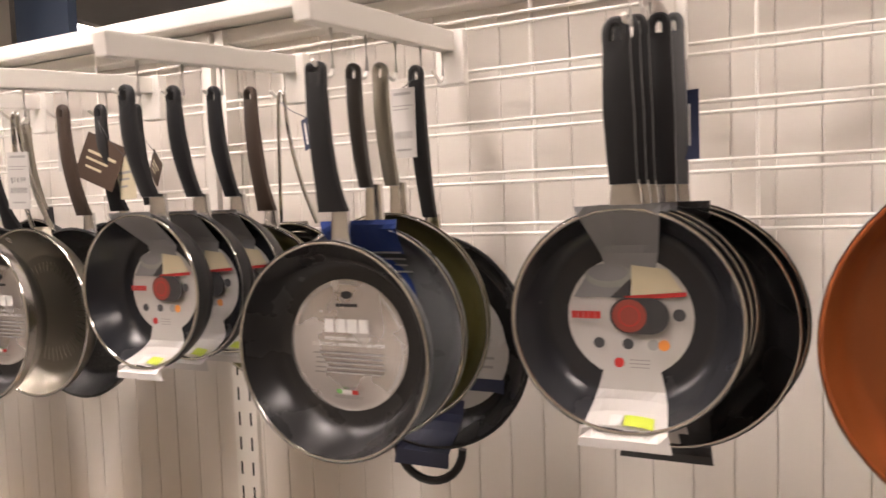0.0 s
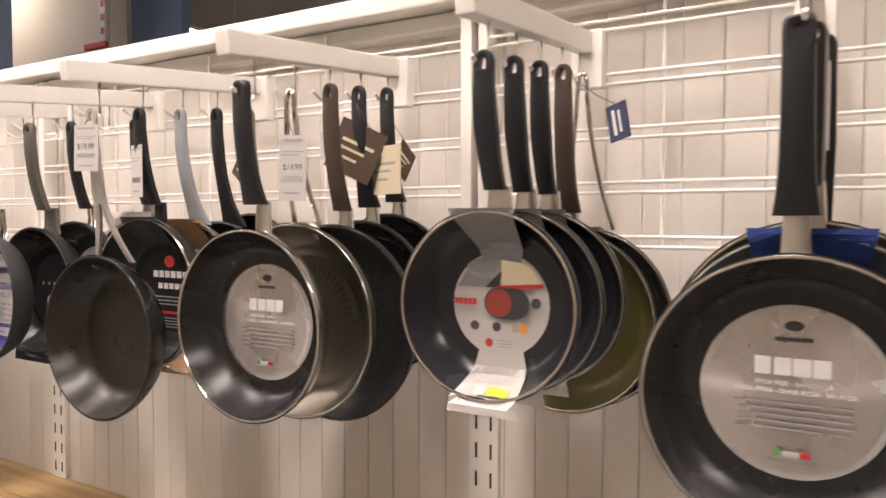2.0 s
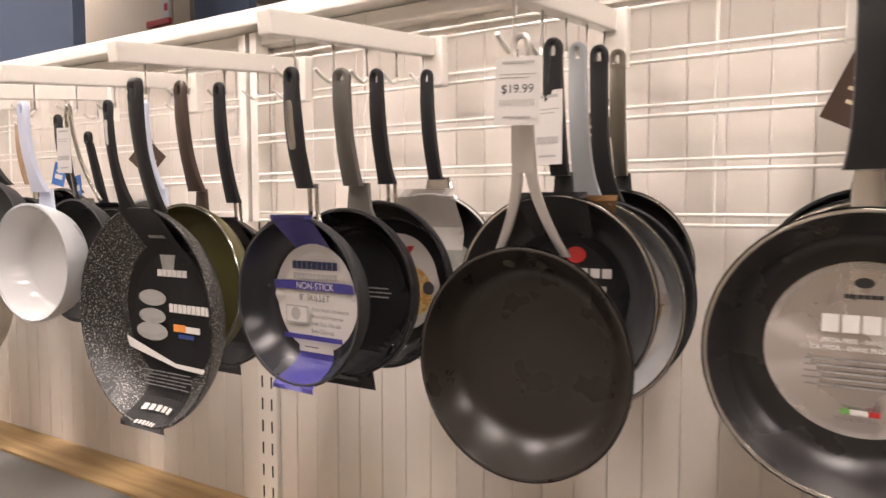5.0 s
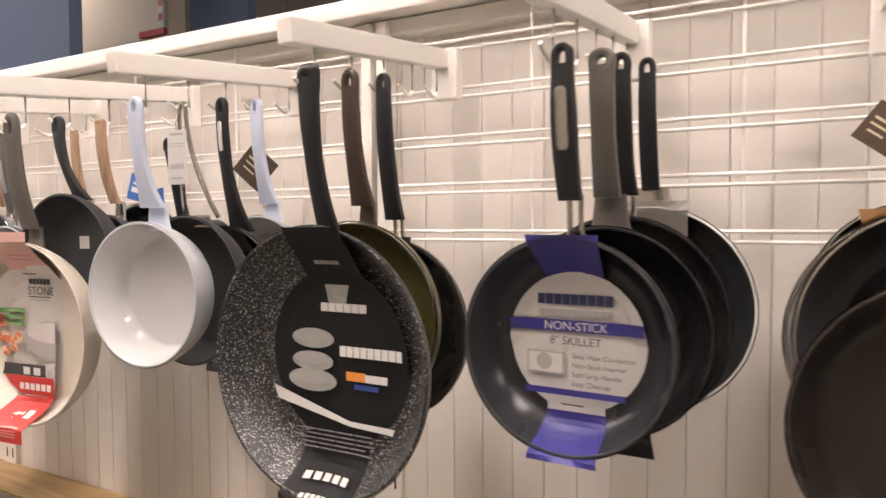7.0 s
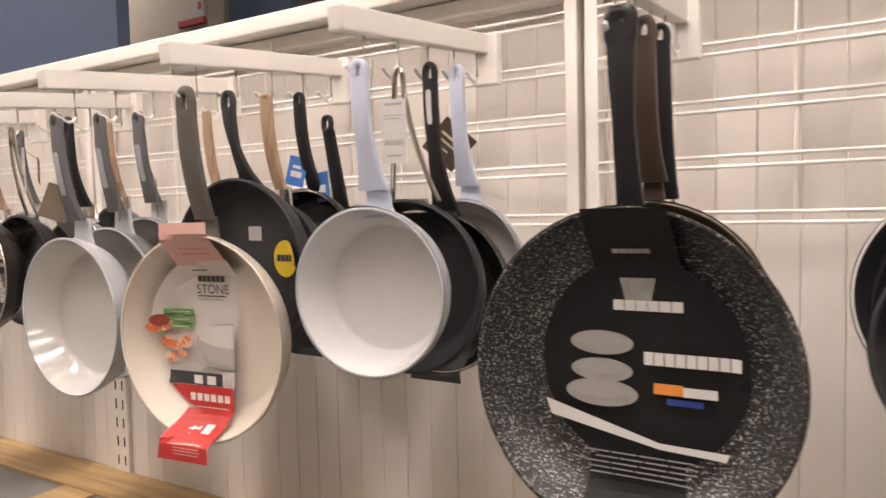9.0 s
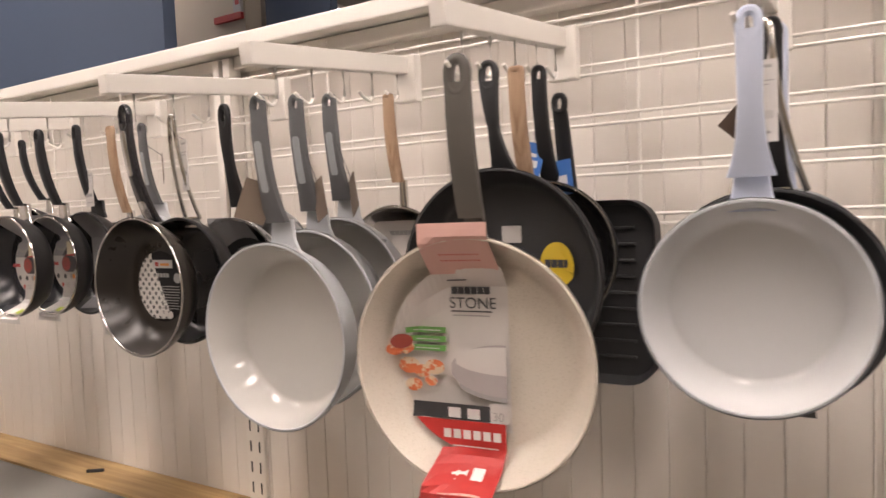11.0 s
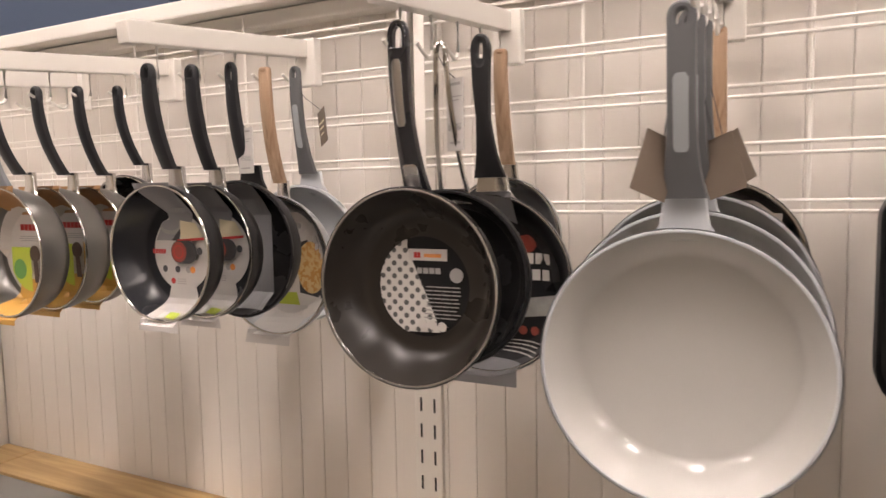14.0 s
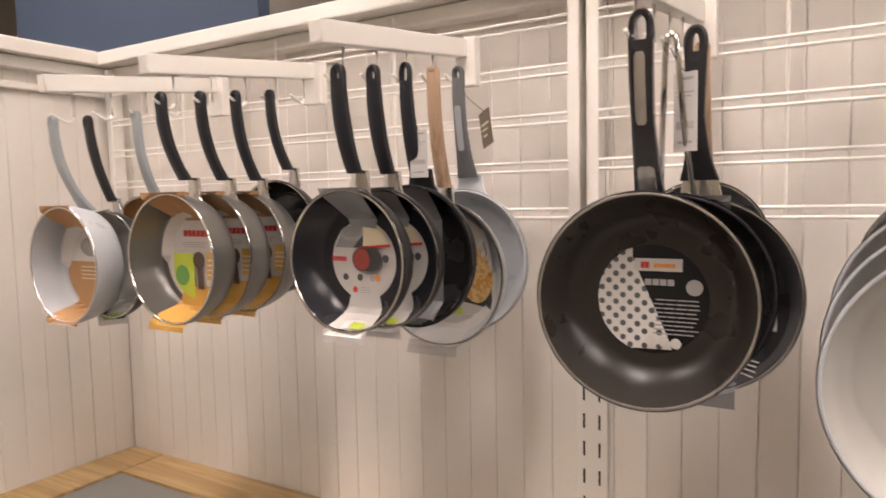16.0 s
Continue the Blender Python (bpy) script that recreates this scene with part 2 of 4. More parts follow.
# ---- the display bay: back panel, side panel, cap, deck ----
back = structure("wall_display", block(SIDE_X - 0.1, 1.6, WALL_Y + 0.012, 1.12, 0, CAP_Z), "panel_white", "white beadboard back panel of a display bay", "wall")
side = structure("wall_return", block(SIDE_X - 0.1, SIDE_X - 0.012, -0.4, WALL_Y + 0.01, 0, CAP_Z), "panel_white", "white beadboard end panel at the corner of the display bay", "wall")
cap = structure("trim", block(SIDE_X - 0.12, 1.6, 0.945, 1.14, CAP_Z, CAP_Z + 0.032, 0.004), "white_paint", "white painted cap board along the top of the panel", "trim")
part("moulding", block(SIDE_X, 1.6, 0.985, 1.03, CAP_Z - 0.03, CAP_Z - 0.002, 0.004), "white_paint", cap)
cap2 = structure("trim_side", block(SIDE_X - 0.12, SIDE_X + 0.06, -0.4, 0.942, CAP_Z, CAP_Z + 0.032, 0.004), "white_paint", "white painted cap board on the end panel", "trim")
part("moulding", block(SIDE_X, SIDE_X + 0.03, -0.4, 0.98, CAP_Z - 0.03, CAP_Z - 0.002, 0.004), "white_paint", cap2)
part("moulding", block(SIDE_X, SIDE_X + 0.018, -0.4, 0.98, CAP_Z - 0.075, CAP_Z - 0.06, 0.003), "white_paint", cap2)

deck = structure("display_deck", block(SIDE_X, 1.6, 0.42, WALL_Y, 0.0, DECK_Z - 0.03), "deck_grey", "grey display deck with a wooden edge band under the rack", "display deck")
part("edge_board", block(SIDE_X + 0.13, 1.6, 0.895, WALL_Y - 0.002, DECK_Z - 0.029, DECK_Z, 0.003), "deck_wood", deck, "light oak edge band")
part("edge_board", block(SIDE_X + 0.002, SIDE_X + 0.128, 0.42, WALL_Y - 0.002, DECK_Z - 0.029, DECK_Z, 0.003), "deck_wood", deck, "light oak edge band")
TRAY_EDGES = (SIDE_X + 0.13, STANDARDS[3], STANDARDS[2], STANDARDS[1], STANDARDS[0], 1.6)
for x0, x1 in zip(TRAY_EDGES, TRAY_EDGES[1:]):
    a = x0 + (0.002 if x0 < -4 else 0.062)
    b = x1 - (0.0 if x1 > 1 else 0.062)
    part("inner_tray", block(a, b, 0.42, 0.893, DECK_Z - 0.029, DECK_Z - 0.005, 0.002), "deck_grey", deck, "worn grey laminate tray")
    if x1 < 1:
        part("edge_board", block(b + 0.002, x1 + 0.06, 0.42, 0.893, DECK_Z - 0.029, DECK_Z - 0.0005, 0.003), "deck_wood", deck, "light oak edge band")
chip = tagged(new("wood_chip", mesh_of("wood_chip", block(-0.022, 0.022, -0.004, 0.004, 0, 0.008, 0.002), "slot_dark")), "small dark splinter lying on the wooden deck", "splinter")
chip.matrix_basis = pose(-3.86, 0.95, DECK_Z, 0, 0, 35)

# ---- far walls seen above the cap ----
structure("wall_far_cream", block(-10.5, -6.9, 4.5, 4.7, 0, 4.6), "wall_cream", "cream painted far wall pier", "wall")
structure("wall_far_blue", block(-8.9, -6.12, 3.0, 3.1, 0, 4.6), "wall_blue", "dull blue painted partition of the next department", "wall")
structure("wall_far_strip", block(-6.89, -6.1, 4.75, 4.85, 0, 4.6), "wall_blue", "narrow dull blue painted far wall", "wall")
sign = tagged(empty("wall_sign", -6.93, 4.46, 3.3), "small red and white sign on a cream pier", "sign")
part("red_bar", block(-0.34, 0.02, -0.01, 0.03, -0.03, 0.03, 0.004), "red", sign)
board = part("board", block(-0.08, 0.02, -0.005, 0.03, 0.034, 0.7, 0.004), "card_white", sign, "white board with red marks")
for sz in (0.1, 0.24, 0.38, 0.52):
    part("mark", block(-0.05, 0.0, -0.009, -0.0055, sz, sz + 0.07), "red", board)


# ---- strip lamps ----
def strip_lamp(x, y, z):
    e = tagged(empty("strip_lamp", x, y, z), "white strip lamp hung on two rods from the ceiling", "lamp", "strip lamps")
    part("frame", block(-0.14, 0.14, -0.72, 0.72, 0, 0.05, 0.004), "white_paint", e)
    part("diffuser", block(-0.12, 0.12, -0.7, 0.7, -0.016, -0.001, 0.004), "lamp_white", e)
    for ry in (-0.5, 0.5):
        part("rod", tube(bmesh.new(), [(0, ry, 0.05), (0, ry, 4.6 - z)], 0.004), "white_paint", e)
    return e


first = strip_lamp(1.1, 0.0, 2.95)
for lx in (-0.7, -2.0, -3.3, -4.55):
    copy_thing(first, pose(lx, 0.0, 2.95))
# Lamps added out of view near the ceiling, to brighten far walls and store.
high_fill = strip_lamp(-0.7, -3.2, 4.45)
for lx, ly in ((-3.3, -3.2), (-5.9, -3.2), (-0.7, 2.9), (-3.5, 2.9), (-6.0, 0.6), (-9.0, 0.6), (-7.5, 1.6), (-8.6, 3.8)):
    copy_thing(high_fill, pose(lx, ly, 4.45))
strip_lamp(-7.4, 6.2, 3.85)

# ---- slotted standards, wire grid, arms ----
def standard(x):
    e = tagged(empty("slotted_standard", x, WALL_Y - 0.001, DECK_Z + 0.002), "white slotted steel wall standard with two columns of slots", "wall standard", "wall standards")
    part("rail", block(-0.027, 0.027, -0.012, 0, 0, CAP_Z - DECK_Z - 0.04, 0.002), "white_paint", e)
    # Thin dark boxes proud of the rail: colour for the shade inside the holes.
    me = mesh_of("slot", block(-0.0017, 0.0017, -0.0012, 0.0012, -0.0125, 0.0125), "slot_dark")
    for k in range(20):
        for sx in (-0.0135, 0.0135):
            s = new("slot", me)
            s.parent = e
            s.location = (sx, -0.0122, 0.03 + 0.0485 * k)
    return e


s0 = standard(STANDARDS[1])
for sx in (STANDARDS[0], *STANDARDS[2:]):
    copy_thing(s0, pose(sx, WALL_Y - 0.001, DECK_Z + 0.002))

GRID_Y, GRID_BASE, GRID_TOP = 0.975, 1.413, 1.79


def grid_panel(x0, x1):
    e = tagged(empty("wire_grid_panel", x0, GRID_Y, GRID_BASE), "white wire grid panel with paired horizontal rods", "grid panel", "grid panels")
    w = x1 - x0
    for a in (0, w - 0.02):
        part("frame_bar", block(a, a + 0.02, -0.004, 0.03, -0.004, GRID_TOP - GRID_BASE, 0.002), "white_paint", e)
    rod = mesh_of("rod", tube(bmesh.new(), [(0.012, 0, 0), (w - 0.012, 0, 0)], 0.0026), "wire_white", True)
    for k in range(6):
        for dz in (0.0, 0.0145):
            if k * 0.078 + dz > GRID_TOP - GRID_BASE:
                continue
            r = new("rod", rod)
            r.parent = e
            r.location = (0, 0, k * 0.078 + dz)
    up = mesh_of("upright_rod", tube(bmesh.new(), [(0, 0, -0.002), (0, 0, GRID_TOP - GRID_BASE - 0.004)], 0.0024), "wire_white", True)
    for k in range(3):
        r = new("upright_rod", up)
        r.parent = e
        r.location = (0.285 + 0.303 * k, 0.0053, 0)
    return e


edges = (STANDARDS[0] + 1.22, *STANDARDS, SIDE_X + 0.03)
for a, b in zip(edges[1:], edges):
    grid_panel(a + 0.006, b - 0.006)

ARM_FRONT, ARM_BACK, ARM_Z = 0.575, 0.962, 1.706
HOOK_YS = (0.605, 0.68, 0.755, 0.83, 0.905)
HOOK_Z, HOOK_RISE = 1.6, 0.0105
ARMS = {"Z": 0.245, "Y": -0.09, "A": -0.405, "B": -0.692, "C": -1.017, "D": -1.33, "E": -1.635, "F": -1.936, "G": -2.242, "H": -2.538,
        "I": -2.833, "J": -3.145, "K": -3.53, "L": -3.875, "M": -4.155}


def arm(x):
    e = tagged(empty("display_arm", x, ARM_BACK, ARM_Z), "white steel display arm with five wire hooks", "display arm", "display arms")
    bm = bmesh.new()
    box(bm, -0.011, 0.011, ARM_FRONT - ARM_BACK, -0.004, -0.015, 0.015, 0.0025)
    bmesh.ops.transform(bm, matrix=Matrix.Rotation(radians(6.6), 4, "X"), verts=bm.verts)
    part("bar", bm, "white_paint", e)
    part("end_plate", block(-0.02, 0.026, -0.012, 0.008, -0.066, 0.017, 0.003), "white_paint", e)
    for k, y in enumerate(HOOK_YS):
        d = y + 0.026 - ARM_BACK
        z = HOOK_Z + HOOK_RISE * k - ARM_Z
        pts = [(0, d, d * 0.1157 - 0.013), (0, d, z + 0.008), (0, d - 0.004, z + 0.001), (0, d - 0.011, z - 0.002), (0, d - 0.026, z + 0.004), (0, d - 0.038, z + 0.011)]
        part("hook", tube(bmesh.new(), pts, 0.0025, 8), "wire_white", e, smooth=True)
    return e


arm0 = arm(ARMS["A"])
for k, ax in ARMS.items():
    if k != "A":
        copy_thing(arm0, pose(ax, ARM_BACK, ARM_Z))


# ---- pans ----
def revolve(prof, seg=56):
    bm = bmesh.new()
    rings = []
    for r, y in prof:
        if r < 1e-5:
            rings.append([bm.verts.new((0, y, 0))])
        else:
            rings.append([bm.verts.new((r * math.cos(a), y, r * math.sin(a))) for a in [2 * math.pi * k / seg for k in range(seg)]])
    for a, b in zip(rings, rings[1:]):
        for k in range(seg):
            if len(b) == 1:
                bm.faces.new((a[k], a[(k + 1) % seg], b[0]))
            elif len(a) == 1:
                bm.faces.new((a[0], b[k], b[(k + 1) % seg]))
            else:
                bm.faces.new((a[k], a[(k + 1) % seg], b[(k + 1) % seg], b[k]))
    return bm


def sweep(rows, seg=12, power=0.6):
    """Rounded bars: rows of (y, z, width, thickness)."""
    bm = bmesh.new()
    rings = []
    for y, z, w, th in rows:
        ring = []
        for k in range(seg):
            a = 2 * math.pi * k / seg
            c, s = math.cos(a), math.sin(a)
            ring.append(bm.verts.new((w / 2 * math.copysign(abs(c) ** power, c), y + th / 2 * math.copysign(abs(s) ** power, s), z)))
        rings.append(ring)
    for a, b in zip(rings, rings[1:]):
        for k in range(seg):
            bm.faces.new((a[k], a[(k + 1) % seg], b[(k + 1) % seg], b[k]))
    bm.faces.new(rings[0][::-1])
    bm.faces.new(rings[-1])
    return bm


def loop_end(bm, y, z, w, th, hole_w, hole_h, power=2.6):
    """The eye at a handle's end: a flat ring about an upright slot, its outside w wide."""
    seg = 28
    rim = (w - hole_w) / 2
    rings = []
    for k in range(seg):
        a = 2 * math.pi * k / seg
        c, s = math.cos(a), math.sin(a)
        f = (abs(c) ** power + abs(s) ** power) ** (-1 / power)
        ix, iz = hole_w / 2 * c * f, hole_h / 2 * s * f
        ox, oz = w / 2 * c * f, (hole_h / 2 + rim) * s * f
        m, q = 0.3, th / 2
        ring = [(ix, -q * 0.6, iz), (ix + (ox - ix) * m, -q, iz + (oz - iz) * m), (ox - (ox - ix) * m, -q, oz - (oz - iz) * m), (ox, -q * 0.5, oz),
                (ox, q * 0.5, oz), (ox - (ox - ix) * m, q, oz - (oz - iz) * m), (ix + (ox - ix) * m, q, iz + (oz - iz) * m), (ix, q * 0.6, iz)]
        rings.append([bm.verts.new((px, y + py, z + pz)) for px, py, pz in ring])
    for k in range(seg):
        a, b = rings[k], rings[(k + 1) % seg]
        for i in range(8):
            bm.faces.new((a[i], a[(i + 1) % 8], b[(i + 1) % 8], b[i]))
    return bm


class Pan:
    """A frying pan that hangs by its handle with the open side to the aisle."""

    def __init__(self, arm_key, j, dia, hl, label, inner="black_coat", outer="black_grip", rim="steel", depth=0.045, base=0.72, dx=0.0, dy=0.0, turn=0.0, roll=0.0, tall=1.0, group="", category="frying pan"):
        self.R, self.D, self.base, self.hl = dia / 2, depth, base * dia / 2, hl
        self.y = HOOK_YS[j] + dy
        self.e = tagged(empty("frying_pan", ARMS[arm_key] + dx, self.y, HOOK_Z + HOOK_RISE * j - hl - dia / 2 * tall, 0, roll, turn), label, category, group)
        self.reach = {"B": 0.006, "C": 0.009, "F": 0.012, "G": 0.006, "K": 0.013, "L": 0.012}.get(arm_key, 0.0)
        self.tall, self.r0 = tall, 0.62 * dia / 2
        R, D = self.R, depth
        inside = [(R * 0.985, 0.0)] + [(self.base + (R * 0.985 - self.base) * t, self.surf(self.base + (R * 0.985 - self.base) * t)) for t in (0.9, 0.75, 0.6, 0.45, 0.3, 0.18, 0.08, 0.0)] + [(self.base * 0.5, D - 0.003), (0, D - 0.003)]
        out = [(R, 0.0)] + [(r + 0.003, y + 0.003) for r, y in inside[1:-2]] + [(self.base * 0.5, D), (0, D)]
        self.scaled("body", revolve(out), outer)
        self.scaled("lining", revolve(inside), inner)
        rr = 0.0016
        self.scaled("rim", revolve([(R - 0.003 + rr * 1.15 * math.cos(a), rr * math.sin(a)) for a in [2 * math.pi * k / 8 for k in range(9)]]), rim)
        self.lift = 0.0008
        self.card = None

    def scaled(self, name, bm, mat):
        if self.tall != 1.0:
            bmesh.ops.transform(bm, matrix=Matrix.Diagonal((1, 1, self.tall, 1)), verts=bm.verts)
        return part(name, bm, mat, self.e, smooth=True)

    def surf(self, r):
        if r <= self.base:
            return self.D - 0.003
        t = min(1.0, (r - self.base) / (self.R * 0.985 - self.base))
        return (self.D - 0.003) * (1 - t ** 2.0)

    def at(self, u, v):
        r = math.hypot(u, v / self.tall)
        taut = -0.004 + (self.D + 0.001) * min(1.0, (self.R - r) / (self.R - (self.r0 if v > 0 else 0.84 * self.R)))
        y = min(self.surf(r), taut) if r < self.R else -0.004
        return Vector((u, y - self.lift, v))

    def put(self, name, bm, mat, label=""):
        """Lays flat work (u, v in units of the radius) on the inside of the pan."""
        for vert in bm.verts:
            vert.co = self.at(vert.co.x * self.R, vert.co.z * self.R)
        self.lift += 0.0005
        if self.card is None:
            self.card = part("label", bm, mat, self.e, label)
            return self.card
        return part("print", bm, mat, self.card, label)

    def disc(self, mat, r, cu=0.0, cv=0.0, sy=1.0, label="", seg=36):
        bm = bmesh.new()
        rings = [[bm.verts.new((cu, 0, cv))]]
        n = 6 if r > 0.3 else 2
        for i in range(1, n + 1):
            rings.append([bm.verts.new((cu + r * i / n * math.cos(a), 0, cv + sy * r * i / n * math.sin(a))) for a in [2 * math.pi * k / seg for k in range(seg)]])
        for k in range(seg):
            bm.faces.new((rings[0][0], rings[1][k], rings[1][(k + 1) % seg]))
        for a, b in zip(rings[1:], rings[2:]):
            for k in range(seg):
                bm.faces.new((a[k], b[k], b[(k + 1) % seg], a[(k + 1) % seg]))
        return self.put("disc", bm, mat, label)

    def quad(self, mat, a, b, c, d, label="", n=8):
        """A patch between the corners a, b (below) and d, c (above)."""
        bm = bmesh.new()
        g = []
        for i in range(n + 1):
            t = i / n
            g.append([])
            for k in range(n + 1):
                s = k / n
                u = (a[0] * (1 - s) + b[0] * s) * (1 - t) + (d[0] * (1 - s) + c[0] * s) * t
                v = (a[1] * (1 - s) + b[1] * s) * (1 - t) + (d[1] * (1 - s) + c[1] * s) * t
                g[-1].append(bm.verts.new((u, 0, v)))
        for i in range(n):
            for k in range(n):
                bm.faces.new((g[i][k], g[i][k + 1], g[i + 1][k + 1], g[i + 1][k]))
        return self.put("quad", bm, mat, label)

    def rect(self, mat, u0, u1, v0, v1, label="", n=8):
        return self.quad(mat, (u0, v0), (u1, v0), (u1, v1), (u0, v1), label, n)

    def chord(self, mat, r, u0, u1, cv=0.0, label="", v0=-9, v1=9, cu=0.0, sy=1.0):
        """The part of a disc between two upright lines, cut off at v0 and v1."""
        bm = bmesh.new()
        n, g = 20, []
        for i in range(n + 1):
            u = u0 + (u1 - u0) * i / n
            h = sy * math.sqrt(max(r * r - (u - cu) ** 2, 0))
            lo, hi = max(-h + cv, v0), max(min(h + cv, v1), max(-h + cv, v0))
            g.append([bm.verts.new((u, 0, lo + (hi - lo) * k / 8)) for k in range(9)])
        for i in range(n):
            for k in range(8):
                bm.faces.new((g[i][k], g[i + 1][k], g[i + 1][k + 1], g[i][k + 1]))
        return self.put("chord", bm, mat, label)

    def lines(self, mat, u0, u1, v0, v1, n, ragged=0.12):
        """Rows of print too small to read."""
        bm = bmesh.new()
        step = (v1 - v0) / n
        for i in range(n):
            a, b = u0 + random.uniform(0, ragged) * (u1 - u0), u1 - random.uniform(0, ragged) * (u1 - u0)
            z0 = v0 + step * (i + 0.25)
            m = 4
            for k in range(m):
                s, t = a + (b - a) * k / m, a + (b - a) * (k + 0.93) / m
                bm.faces.new([bm.verts.new(p) for p in ((s, 0, z0), (t, 0, z0), (t, 0, z0 + step * 0.3), (s, 0, z0 + step * 0.3))])
        return self.put("lines", bm, mat)

    def mark(self, mat, u0, u1, v0, v1, n, fill=0.93):
        """A maker's mark as a row of plain blocks."""
        bm = bmesh.new()
        w = (u1 - u0) / n
        for i in range(n):
            a = u0 + w * i
            bm.faces.new([bm.verts.new(p) for p in ((a, 0, v0 * 0.9 + v1 * 0.1), (a + w * fill, 0, v0 * 0.9 + v1 * 0.1), (a + w * fill, 0, v0 * 0.15 + v1 * 0.85), (a, 0, v0 * 0.15 + v1 * 0.85))])
        return self.put("mark", bm, mat)

    def letters(self, text, size, align):
        cu = bpy.data.curves.new("words", "FONT")
        cu.body, cu.size, cu.align_x = text, size, align
        ob = bpy.data.objects.new("words", cu)
        scene.collection.objects.link(ob)
        dg = bpy.context.evaluated_depsgraph_get()
        me = bpy.data.meshes.new_from_object(ob.evaluated_get(dg))
        bm = bmesh.new()
        bm.from_mesh(me)
        bpy.data.objects.remove(ob)
        bpy.data.meshes.remove(me)
        return bm

    def words(self, mat, text, u, v, size, align="LEFT"):
        bm = self.letters(text, size, align)
        for vert in bm.verts:
            vert.co = Vector((vert.co.x + u, 0, vert.co.y + v))
        return self.put("words", bm, mat)

    def ring_at(self, mat, cu, cv, r, w=0.012, seg=24):
        """A fine printed circle."""
        bm = bmesh.new()
        rim = [[bm.verts.new((cu + q * math.cos(a), 0, cv + q * math.sin(a))) for a in [2 * math.pi * k / seg for k in range(seg)]] for q in (r, r + w)]
        for k in range(seg):
            bm.faces.new((rim[0][k], rim[0][(k + 1) % seg], rim[1][(k + 1) % seg], rim[1][k]))
        return self.put("ring", bm, mat)

    def fan(self, mat, r0, r1, n, width):
        """Pressed radial ribs in the base."""
        bm = bmesh.new()
        for k in range(n):
            a = 2 * math.pi * k / n
            c, s = math.cos(a), math.sin(a)
            q = [(r0, -width * 0.5), (r1, -width), (r1, width), (r0, width * 0.5)]
            bm.faces.new([bm.verts.new((r * c - w * s, 0, r * s + w * c)) for r, w in q])
        self.lift += 0.0006
        return self.put("ribs", bm, mat)

    # handles
    def grip(self, mat, w=(0.02, 0.026, 0.022), th=0.014, base_y=0.036, hole=(0.007, 0.016), ferrule="aluminium", ferrule_len=0.03, ferrule_w=0.024, flare=0.0, square=False, label="", ext=0.0):
        z0, z1 = self.R * self.tall - 0.002, self.R * self.tall + self.hl + ext + self.reach
        top_y = 0.0
        lo = z0 + ferrule_len * 0.7 if ferrule else z0 - 0.008
        rows = []
        eye = hole[1] / 2 + 0.008
        hi = z1 - (0.0 if square else eye * 0.55)
        for i in range(11):
            t = i / 10
            z = lo + (hi - lo) * t
            s = (z - z0) / (z1 - z0)
            y = base_y + (top_y - base_y) * (1 - max(0.0, 1 - s) ** 2.3)
            ww = (w[0] + flare * max(0, 0.25 - t) * 4) * max(0, 1 - 2 * t) + w[1] * (1 - abs(2 * t - 1)) + w[2] * max(0, 2 * t - 1)
            rows.append((y, z, ww, th * (1.0 if t < 0.9 else 0.85)))
        bm = sweep(rows)
        loop_end(bm, top_y, z1 - 0.004, w[2] if not square else w[2] * 1.02, th * 0.8, hole[0], hole[1], 4.5 if square else 2.4)
        h = part("handle", bm, mat, self.e, label, smooth=True)
        if ferrule == "rods":
            for sx in (-0.006, 0.006):
                part("ferrule", tube(bmesh.new(), [(sx * 1.6, base_y, z0 - 0.01), (sx, base_y, z0 + 0.006), (sx, base_y - 0.002, lo + 0.006)], 0.003), "steel", self.e, "bright steel rod", smooth=True)
        elif ferrule:
            fr = [(base_y - 0.002, z0 - 0.012, ferrule_w * 1.5, 0.006), (base_y, z0 + 0.002, ferrule_w * 1.05, 0.009), (base_y, lo + 0.004, ferrule_w * 0.86, 0.011)]
            part("ferrule", sweep(fr), ferrule, self.e, "bare metal collar" if ferrule in ("aluminium", "steel") else "", smooth=True)
        self.grip_rows = rows
        return h

    def inset(self, mat, t0, t1, w, lift=0.006, name="inset"):
        """A plate let into the grip's face."""
        r = self.grip_rows
        run = r[int(t0 * 10):int(t1 * 10) + 1]
        rows = [(y - lift, z, w, 0.004) for y, z, ww, th in run]
        rows = [(rows[0][0], rows[0][1] - 0.004, w * 0.6, 0.004)] + rows + [(rows[-1][0], rows[-1][1] + 0.004, w * 0.6, 0.004)]
        return part(name, sweep(rows), mat, self.e, smooth=True)

    def wire_handle(self, mat="steel", spread=0.022, r=0.0032):
        z0, z1 = self.R * self.tall - 0.004, self.R * self.tall + self.hl
        bm = bmesh.new()
        pts = []
        for sx in (-1, 1):
            side_pts = []
            for i in range(9):
                t = i / 8
                wx = sx * (spread * (1 - t) ** 2 + 0.006 + 0.002 * math.sin(t * math.pi))
                side_pts.append((wx, 0.032 - 0.032 * (1 - (1 - t) ** 2), z0 + (z1 - z0) * t))
            pts.append(side_pts)
        loop = pts[0] + [(-0.004, 0, z1 + 0.007), (0, 0, z1 + 0.01), (0.004, 0, z1 + 0.007)] + pts[1][::-1]
        tube(bm, loop, r, 8)
        h = part("handle", bm, mat, self.e, "polished bent-wire steel handle", smooth=True)
        part("bracket", sweep([(0.03, z0 - 0.014, 0.05, 0.003), (0.03, z0 + 0.004, 0.04, 0.003)]), mat, self.e, smooth=True)
        return h

